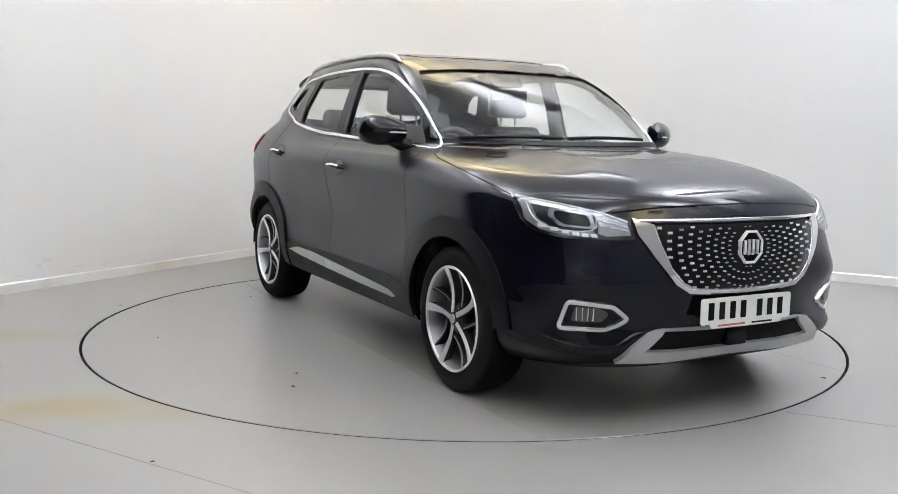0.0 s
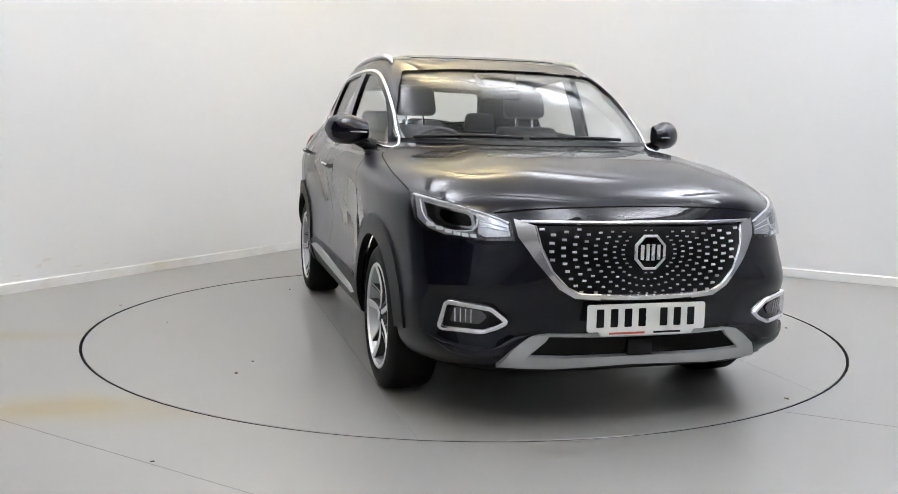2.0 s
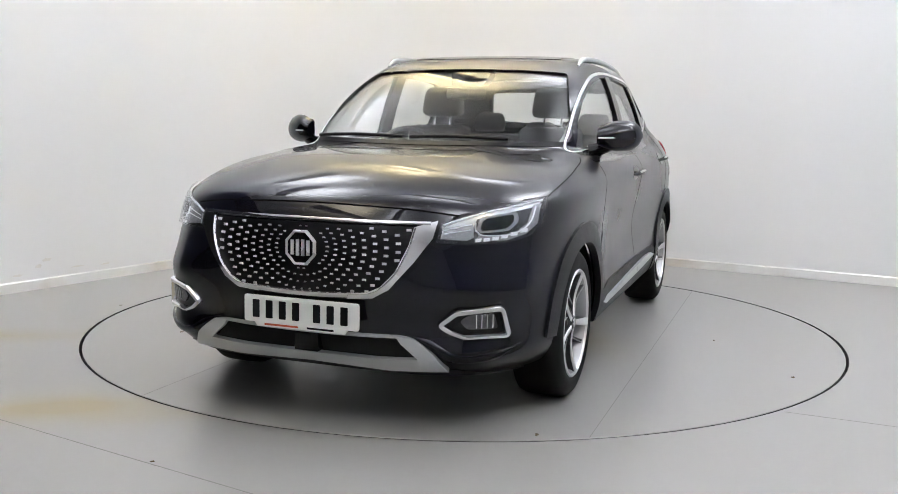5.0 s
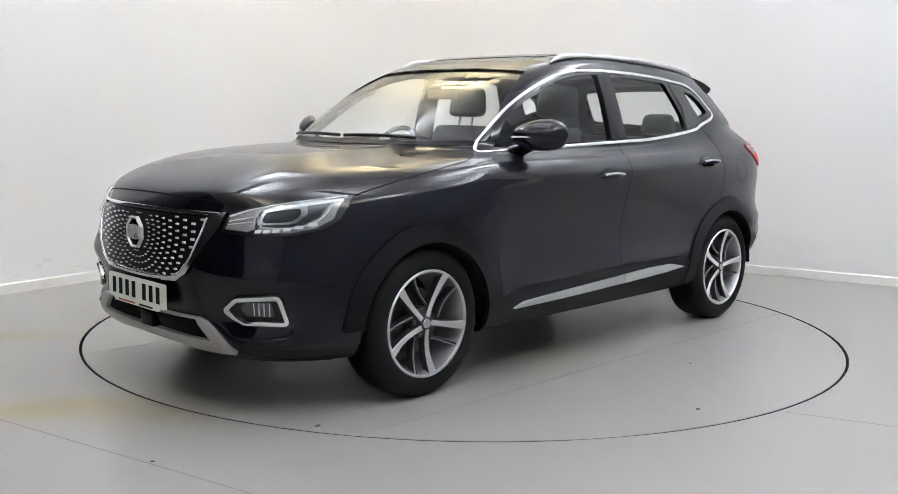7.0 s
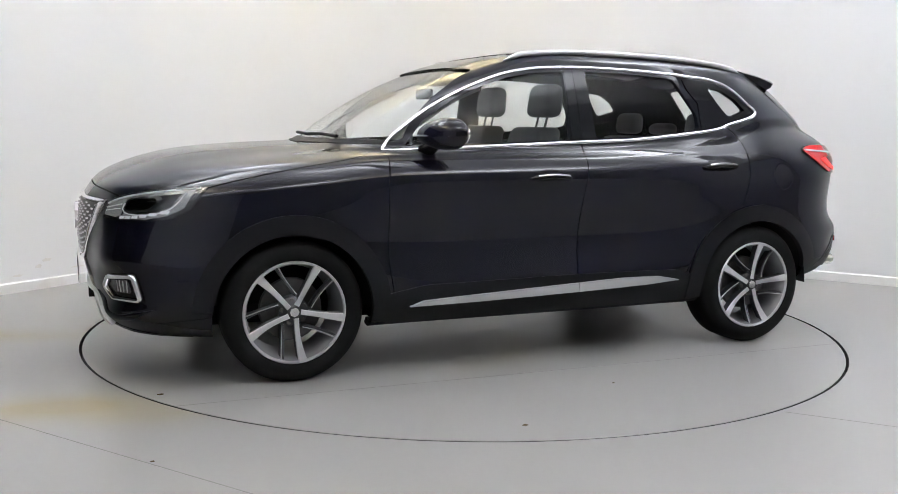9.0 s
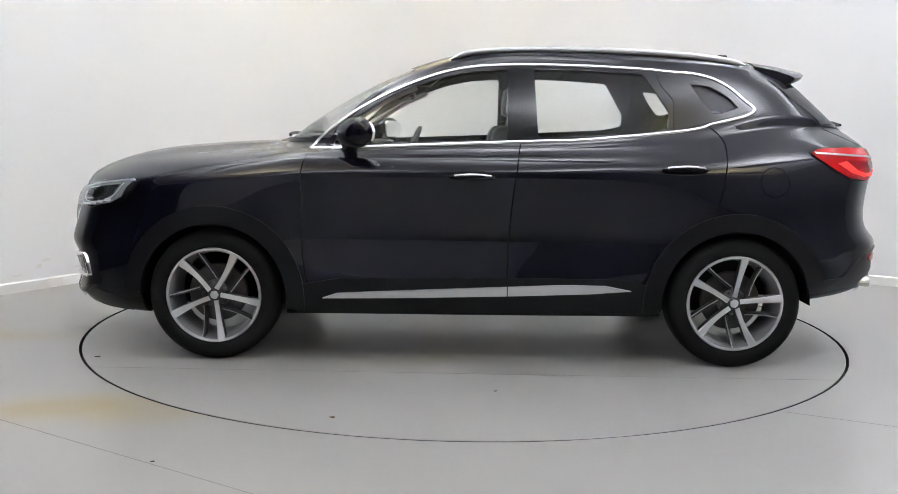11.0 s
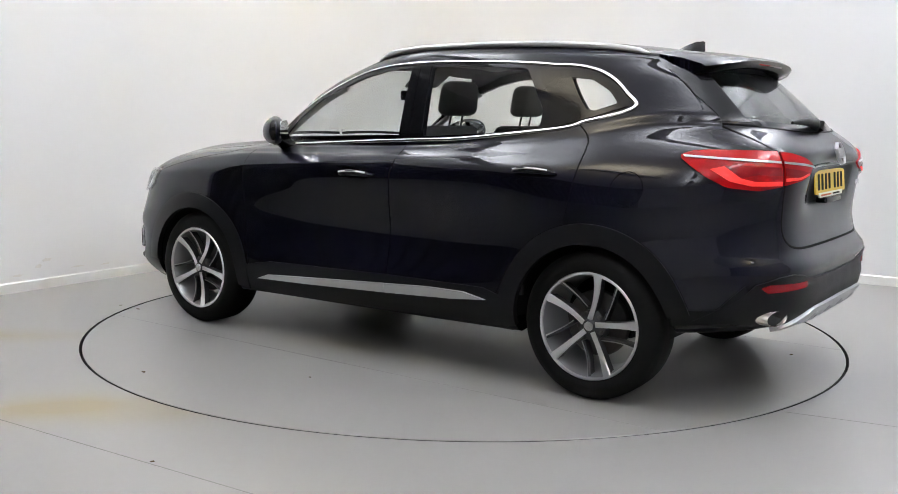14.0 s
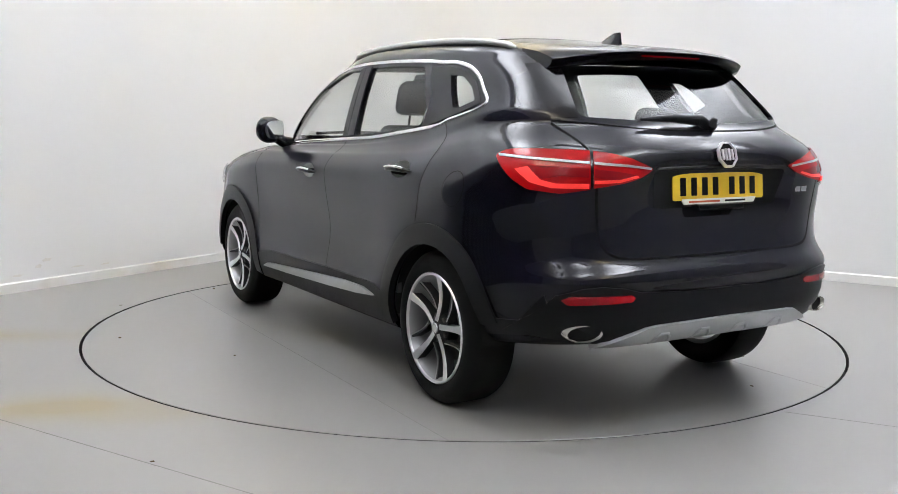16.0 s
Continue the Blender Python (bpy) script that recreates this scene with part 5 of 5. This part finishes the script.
def build_rear():
    def wrap(u, z):
        """The place on the rear corner at an angle (u metres on a circle of 0.8 m) round an upright axis inside the boot."""
        ang = u / 0.8
        d = Vector((-math.cos(ang), math.sin(ang), 0))
        o = Vector((-1.4, 0.2, z)) + d * 2
        p, n, i, _ = FORM_TREE.ray_cast(o, -d)
        return p, form_normal(i, p)

    def pair(name, out, axis, off, thick, mat, parents, label="", step=0.03):
        if axis == "corner":
            a = patch_bm([(radians(p[0]) * 0.8, p[1]) for p in out], axis, off, thick, step, place=wrap)
        else:
            a = patch_bm(out, axis, off, thick, step)
        o = mirrored(a)
        return part(name, a, mat, parents[0], label), part(name, o, mat, parents[1], label)
    GATE = rounded([(31.8, 1.152), (27, 1.145), (21, 1.126), (13.8, 1.089), (18, 1.056), (23, 1.036), (31.8, 1.016)], 1.0)
    WING = rounded([(62.4, 1.130), (59, 1.150), (54, 1.157), (45, 1.158), (32.6, 1.154), (32.6, 1.012), (40.3, 0.994), (49.2, 1.006), (54.8, 1.046), (59.5, 1.095)], 1.2)
    pair("lamp_rim", [(g[0] + (0.8 if g[0] > 40 else -0.5), g[1] + (0.006 if g[1] > 1.08 else -0.006)) for g in WING], "corner", 0.004, 0.006, M_GLOSSBLACK, (car, car))
    gate = pair("tail_lamp_inner", GATE, "corner", 0.010, 0.012, M_REDLENS, (car, car), "red tail lamp section on the tailgate")
    wing = pair("tail_lamp_outer", WING, "corner", 0.010, 0.012, M_REDLENS, (car, car), "red tail lamp section on the rear wing")
    pair("silver_line", [(15, 1.094), (22, 1.103), (31.6, 1.112), (31.6, 1.104), (22, 1.095), (15, 1.086)], "corner", 0.014, 0.004, M_SATIN, gate)
    pair("silver_line", [(61, 1.134), (48, 1.124), (32.8, 1.113), (32.8, 1.105), (48, 1.116), (60.5, 1.126)], "corner", 0.014, 0.004, M_SATIN, wing)
    pair("dark_lens", [(19.7, 1.066), (24.7, 1.077), (31.6, 1.087), (31.6, 1.055), (24.7, 1.048)], "corner", 0.0125, 0.004, M_DEEPRED, gate)
    pair("dark_lens", [(50.4, 1.094), (41.4, 1.092), (33.0, 1.088), (33.0, 1.056), (40.4, 1.06), (44.4, 1.048), (47.4, 1.05)], "corner", 0.0125, 0.004, M_DEEPRED, wing)
    pair("light_guide", [(53.4, 1.078), (48.4, 1.032), (42.4, 1.014), (33.0, 1.016), (33.0, 1.034), (41.4, 1.032), (45.4, 1.044), (49.4, 1.09)], "corner", 0.014, 0.004, M_LEDRED, wing)
    pair("light_guide", [(31.6, 1.033), (24.7, 1.039), (19.1, 1.057), (19.7, 1.064), (25.3, 1.048), (31.6, 1.046)], "corner", 0.014, 0.004, M_LEDRED, gate)
    # tailgate gaps
    gap = [(0.650, 1.262), (0.634, 1.155), (0.632, 1.02), (0.618, 0.893), (0.611, 0.834), (0.582, 0.770), (0.50, 0.738), (0.25, 0.732)]
    part("tailgate_gap", ribbon_bm(gap + [(0.0, 0.731)] + [(-y, z) for y, z in gap[::-1]], "rear", 0.011, 0.0015, sink=0.001), M_SEAM, car)
    part("tailgate_edge", ribbon_bm([(0.645, 1.272), (0.313, 1.242), (0.0, 1.236), (-0.313, 1.242), (-0.645, 1.272)], "rear", 0.010, 0.0015, sink=0.001), M_SEAM, car)
    # plate pocket top bar, emblem, plate
    part("plate_pocket", patch_bm(rounded([(-0.38, 1.078), (0.38, 1.078), (0.345, 0.925), (-0.345, 0.925)], 0.03), "rear", 0.0015, 0.003, 0.04), M_CLAD, car, "recessed plate pocket")
    part("plate_lamp_bar", ribbon_bm([(0.360, 1.088), (0.2, 1.093), (0.0, 1.094), (-0.2, 1.093), (-0.360, 1.088)], "rear", 0.014, 0.008), M_GLOSSBLACK, car)
    build_plate(False)
    build_badge(-2.188, 1.142, 0.056, False, radians(-16))
    b = bmesh.new()
    box(b, (-2.170, -0.13, 0.912), (-2.12, 0.13, 0.938), 0.006)
    part("tailgate_release", b, M_GLOSSBLACK, car)
    p, n = cast(-0.50, 0.985, "rear")
    b = bmesh.new()
    for c in (-0.02, 0.02):
        box(b, (p.x - 0.004, p.y + c - 0.016, p.z - 0.012), (p.x + 0.01, p.y + c + 0.016, p.z + 0.012), 0.002)
    part("model_mark", b, M_CHROME, car, "two small chrome marks")
    # bumper: black lower section, reflectors, silver diffuser, exhaust tips
    half_low = [(0.86, 0.435), (0.845, 0.49), (0.775, 0.602), (0.70, 0.632), (0.63, 0.640), (0.54, 0.630), (0.454, 0.608), (0.20, 0.594)]
    low = [(-y, z) for y, z in half_low] + half_low[::-1] + [(0.5, 0.395), (-0.5, 0.395)]
    part("rear_lower_bumper", patch_bm(low, "rear", 0.008, 0.012, 0.05), M_CLAD, car, "matt black lower rear bumper")
    both("rear_corner_cladding", patch_bm([(-1.735, 0.40), (-1.755, 0.474), (-1.93, 0.487), (-2.035, 0.600), (-2.06, 0.47), (-1.97, 0.432)], "side", 0.006, 0.012, 0.03), M_CLAD, car)
    pair("reflector", rounded([(0.483, 0.588), (0.50, 0.604), (0.73, 0.604), (0.760, 0.588), (0.74, 0.566), (0.50, 0.570)], 0.008), "rear", 0.016, 0.010, M_DEEPRED, (car, car), "red bumper reflector")
    dif = [(-0.62, 0.398), (-0.43, 0.468), (-0.38, 0.474), (0.0, 0.478), (0.38, 0.474), (0.43, 0.468), (0.62, 0.398), (0.38, 0.402), (0.0, 0.404), (-0.38, 0.402)]
    part("rear_skid_plate", patch_bm(dif, "rear", 0.022, 0.026, 0.04), M_SATIN, car, "satin silver rear skid plate")
    for c in (-0.33, -0.11, 0.11, 0.33):
        part("skid_fin", ribbon_bm([(c - 0.05, 0.408), (c - 0.02, 0.440), (c + 0.02, 0.440), (c + 0.05, 0.408)], "rear", 0.022, 0.026), M_SATIN, car)
    p, n = cast(0.674, 0.450, "rear")
    b = bmesh.new()
    rows = []
    out = Vector((n.x, n.y, 0)).normalized()
    out = (out + Vector((-1.0, 0, 0))).normalized()
    across = Vector((-out.y, out.x, 0))
    for k, d in ((1.0, -0.08), (1.0, 0.022), (0.94, 0.027), (0.87, 0.022), (0.83, -0.01)):
        rows.append([b.verts.new(p + out * d + across * (0.078 * k * math.cos(2 * math.pi * i / 28)) + Vector((0, 0, 0.034 * k * math.sin(2 * math.pi * i / 28)))) for i in range(28)])
    for r, q in zip(rows, rows[1:]):
        for i in range(28):
            b.faces.new((r[i], r[(i + 1) % 28], q[(i + 1) % 28], q[i]))
    bmesh.ops.recalc_face_normals(b, faces=b.faces)
    tips = both("exhaust_tip", b, M_EXH, car, "oval bright exhaust tip")
    b = bmesh.new()
    ends = [[b.verts.new(p + out * d + across * (0.066 * math.cos(2 * math.pi * i / 28)) + Vector((0, 0, 0.029 * math.sin(2 * math.pi * i / 28)))) for i in range(28)] for d in (0.012, 0.004)]
    b.faces.new(ends[0])
    b.faces.new(ends[1][::-1])
    for i in range(28):
        b.faces.new((ends[0][i], ends[0][(i + 1) % 28], ends[1][(i + 1) % 28], ends[1][i]))
    bmesh.ops.recalc_face_normals(b, faces=b.faces)
    o = mirrored(b)
    part("exhaust_bore", b, M_UNDER, tips[0])
    part("exhaust_bore", o, M_UNDER, tips[1])
    # roof spoiler over the rear window
    b = bmesh.new()
    rows = []
    for i in range(33):
        y = -0.555 + 1.11 * i / 32
        u = abs(y) / 0.555
        tip = -1.850 + 0.07 * u ** 3 + 0.06 * u ** 8
        root = -1.50
        drop = 0.040 * u ** 2.4
        zr, zt = cast(root, y * 0.97, "top")[0].z + 0.002, 1.580 - drop * 1.1
        rows.append([b.verts.new(q) for q in ((root, y, zr), (root * 0.5 + tip * 0.5, y, (zr + zt) / 2 + 0.006), (tip + 0.02, y, zt + 0.004), (tip, y, zt - 0.008), (tip + 0.015, y, zt - 0.030), (tip + 0.05, y, zt - 0.046), (root - 0.06, y, zr - 0.070), (root, y, zr - 0.04))])
    for r, q in zip(rows, rows[1:]):
        for k in range(8):
            b.faces.new((r[k], r[(k + 1) % 8], q[(k + 1) % 8], q[k]))
    b.faces.new(rows[0])
    b.faces.new(rows[-1][::-1])
    bmesh.ops.recalc_face_normals(b, faces=b.faces)
    sp = part("roof_spoiler", b, M_PAINT, car, "body-coloured roof spoiler with a red brake lamp")
    b = bmesh.new()
    box(b, (-1.838, -0.17, 1.548), (-1.80, 0.17, 1.562), 0.004)
    part("high_brake_lamp", b, M_DEEPRED, sp)
    for sgn in (1, -1):
        b = patch_bm([(sgn * y, z) for y, z in ((0.572, 1.288), (0.646, 1.280), (0.622, 1.40), (0.585, 1.515), (0.500, 1.52), (0.538, 1.40))], "rear", 0.003, 0.008, 0.04)
        part("rear_window_border", b, M_GLOSSBLACK, car, "gloss black edge of the tailgate window")
    # wiper
    p, n = cast(0.0, 1.268, "rear")
    b = bmesh.new()
    tube(b, [p + Vector((-0.02, 0.0, -0.01)), p + Vector((-0.035, 0.05, 0.012)), p + Vector((-0.030, 0.20, 0.018)), p + Vector((-0.02, 0.36, 0.012))], [0.026, 0.024, 0.017, 0.007], 10)
    w = part("rear_wiper", b, M_CLAD, car, "black tailgate wiper")
    b = bmesh.new()
    tube(b, [p + Vector((0.0, -0.02, -0.03)), p + Vector((-0.045, -0.01, -0.005)), p + Vector((-0.05, -0.02, 0.02))], [0.024, 0.024, 0.012], 10)
    part("wiper_cap", b, M_CLAD, w)


# ---------------------------------------------------------------- roof


def build_roof():
    def rail(path):
        b = bmesh.new()
        tube(b, path, [0.006] + [0.016] * (len(path) - 2) + [0.006], 10)
        return b
    pts = []
    ctrl = [(0.14, 0.598, 1.600), (0.06, 0.598, 1.634), (-0.10, 0.598, 1.652), (-0.35, 0.598, 1.660), (-0.60, 0.596, 1.660), (-0.88, 0.590, 1.654), (-1.17, 0.576, 1.637), (-1.34, 0.562, 1.617), (-1.45, 0.552, 1.592)]
    both("roof_rail", rail(spline(ctrl, 0.05)), M_SATIN, car, "satin silver roof rail")
    # glass roof panel and its dark header
    part("glass_roof", patch_bm(rounded([(0.06, -0.46), (0.06, 0.46), (-1.15, 0.46), (-1.15, -0.46)], 0.05), "top", 0.003, 0.005, 0.08), M_GLOSSBLACK, car, "dark panoramic glass roof")
    b = bmesh.new()
    secs = [(-1.36, 0.004, 0.0), (-1.40, 0.013, 0.024), (-1.45, 0.015, 0.050), (-1.49, 0.013, 0.058), (-1.50, 0.006, 0.056)]
    base = cast(-1.47, 0, "top")[0].z
    rows = []
    for x, w, h in secs:
        zb = cast(x, 0, "top")[0].z - 0.008
        rows.append([b.verts.new((x, -w * 1.6, zb)), b.verts.new((x, -w * 0.6, zb + h * 0.7)), b.verts.new((x, 0, zb + h + 0.008)), b.verts.new((x, w * 0.6, zb + h * 0.7)), b.verts.new((x, w * 1.6, zb))])
    for r, q in zip(rows, rows[1:]):
        for k in range(4):
            b.faces.new((r[k], r[k + 1], q[k + 1], q[k]))
    b.faces.new(rows[0])
    b.faces.new(rows[-1][::-1])
    bmesh.ops.recalc_face_normals(b, faces=b.faces)
    part("aerial_fin", b, M_PAINT, car, "shark fin roof aerial")
    # front wipers and scuttle
    for y0, y1, s in ((-0.10, -0.64, 1), (0.46, -0.06, 1)):
        b = bmesh.new()
        path = []
        for i in range(9):
            y = y0 + (y1 - y0) * i / 8
            p, n = cast(y, 1.172 + 0.006 * math.sin(math.pi * i / 8), "front")
            path.append(p + n * 0.016)
        tube(b, path, 0.009, 8)
        part("windscreen_wiper", b, M_CLAD, car, "black windscreen wiper")
    part("scuttle_panel", patch_bm([(-0.70, 1.150), (-0.72, 1.172), (-0.4, 1.166), (0.0, 1.164), (0.4, 1.166), (0.72, 1.172), (0.70, 1.150), (0.0, 1.144)], "front", 0.003, 0.006, 0.05), M_CLAD, car, "black scuttle panel below the windscreen")


# ---------------------------------------------------------------- cabin


def soft_block(b, lo, hi, taper=0.0, lean=0.0, r=0.04):
    """A padded block: rounded box, narrowed and leaned towards the top."""
    vs = box(b, lo, hi, r)
    z0, z1 = lo[2], hi[2]
    cy = (lo[1] + hi[1]) / 2
    for v in b.verts:
        t = (v.co.z - z0) / (z1 - z0)
        v.co.y = cy + (v.co.y - cy) * (1 - taper * max(0, t) ** 2)
        v.co.x -= lean * max(0, t)


def build_cabin():
    for y in (0.37, -0.37):
        b = bmesh.new()
        soft_block(b, (-0.10, y - 0.25, 0.52), (0.42, y + 0.25, 0.70))
        seat = part("front_seat", b, M_FABRIC, car, "charcoal leather front seat")
        b = bmesh.new()
        soft_block(b, (-0.10, y - 0.25, 0.64), (0.05, y + 0.25, 1.245), 0.25, 0.16)
        part("backrest", b, M_FABRIC, seat)
        b = bmesh.new()
        soft_block(b, (-0.285, y - 0.14, 1.300), (-0.17, y + 0.14, 1.490), 0.18, 0.02, 0.045)
        part("headrest", b, M_FABRIC, seat)
        for d in (-0.055, 0.055):
            b = bmesh.new()
            tube(b, [(-0.20, y + d, 1.20), (-0.23, y + d, 1.32)], 0.007, 8)
            part("headrest_post", b, M_CHROME, seat)
    b = bmesh.new()
    soft_block(b, (-1.15, -0.62, 0.55), (-0.68, 0.62, 0.72))
    bench = part("rear_bench", b, M_FABRIC, car, "charcoal leather rear bench")
    b = bmesh.new()
    soft_block(b, (-1.18, -0.62, 0.66), (-1.04, 0.62, 1.19), 0.10, 0.15)
    part("backrest", b, M_FABRIC, bench)
    for y in (0.40, 0.0, -0.40):
        b = bmesh.new()
        soft_block(b, (-1.36, y - 0.12, 1.205), (-1.26, y + 0.12, 1.345 if y else 1.28), 0.15, 0.01)
        part("headrest", b, M_FABRIC, bench)
    # dashboard, binnacle, steering wheel on the car's right
    b = bmesh.new()
    prof = [(0.98, 1.08), (0.70, 1.115), (0.50, 1.105), (0.42, 1.03), (0.46, 0.85), (0.60, 0.62), (0.98, 0.62)]
    prism(b, prof, -0.72, 0.72, "y")
    bmesh.ops.bevel(b, geom=[e for e in b.edges if abs((e.verts[0].co - e.verts[1].co).y) > 1], offset=0.03, segments=3, affect="EDGES")
    dash = part("dashboard", b, M_DASH, car, "black dashboard")
    b = bmesh.new()
    soft_block(b, (0.52, -0.53, 1.08), (0.66, -0.21, 1.150), 0.2, 0.0, 0.03)
    part("instrument_hood", b, M_DASH, dash)
    b = bmesh.new()
    box(b, (0.50, -0.13, 1.05), (0.53, 0.13, 1.15), 0.008)
    part("centre_screen", b, M_GLOSSBLACK, dash)
    b = bmesh.new()
    tilt = Matrix.Translation((0.42, -0.37, 1.06)) @ Matrix.Rotation(radians(-24), 4, "Y")
    tube(b, [tilt @ Vector((0, 0.185 * math.cos(2 * math.pi * i / 32), 0.18 * math.sin(2 * math.pi * i / 32))) for i in range(32)], 0.015, 8, closed=True)
    wheel_ = part("steering_wheel", b, M_FABRIC, dash, "black leather steering wheel")
    # screen mirror and sensor housing
    b = bmesh.new()
    soft_block(b, (0.36, -0.12, 1.395), (0.385, 0.12, 1.455), 0.0, 0.0, 0.01)
    part("cabin_mirror", b, M_GLOSSBLACK, car, "black interior mirror")
    b = bmesh.new()
    prism(b, rounded([(-0.12, 1.555), (0.12, 1.555), (0.10, 1.475), (-0.10, 1.475)], 0.02), 0.24, 0.34, "x")
    for v in b.verts:
        v.co.x += (1.50 - v.co.z) * 1.2
    part("sensor_housing", b, M_DASH, car, "black sensor housing behind the windscreen")
    # headlining and door cards
    part("headlining", patch_bm(rounded([(0.12, -0.54), (0.12, 0.54), (-1.40, 0.54), (-1.40, -0.54)], 0.05), "top", -0.032, 0.006, 0.08), M_LINER, car, "light grey headlining")
    both("door_card", patch_bm([(0.80, 0.45), (0.80, 1.125), (-0.20, 1.15), (-1.0, 1.18), (-1.0, 0.45)], "side", -0.034, 0.02, 0.08), M_DASH, car, "black door lining")
    part("parcel_cover", patch_bm([(-1.25, -0.66), (-1.25, 0.66), (-1.85, 0.60), (-1.85, -0.60)], "top", 0, 0.01, 0.3, place=lambda x, y: (Vector((x, y, 1.16)), Vector((0, 0, 1)))), M_DASH, car, "black luggage cover")
    # pillar linings seen through the glass
    for y0, y1 in ((0.715, 0.60),):
        b = ribbon_bm([(0.86, 1.15), (0.655, 1.285), (0.479, 1.40), (0.324, 1.468)], "side", 0.03, -0.02, sink=0.04)
        both("pillar_lining", b, M_LINER, car, "light grey pillar lining")


build_flanks()
build_mirrors()
build_front()
build_rear()
build_roof()
build_cabin()


def motions():
    rows_disc, rows_car = [], []
    for t, deg in TURN:
        a = radians(deg)
        x = -(math.cos(a) * AXIS_X - math.sin(a) * AXIS_Y)
        y = -(math.sin(a) * AXIS_X + math.cos(a) * AXIS_Y)
        rows_disc.append((t, pose(0, 0, 0, 0, 0, deg)))
        rows_car.append((t, pose(x, y, 0, LEAN, 0, deg)))
    walk(turntable, rows_disc)
    walk(car, rows_car)


motions()
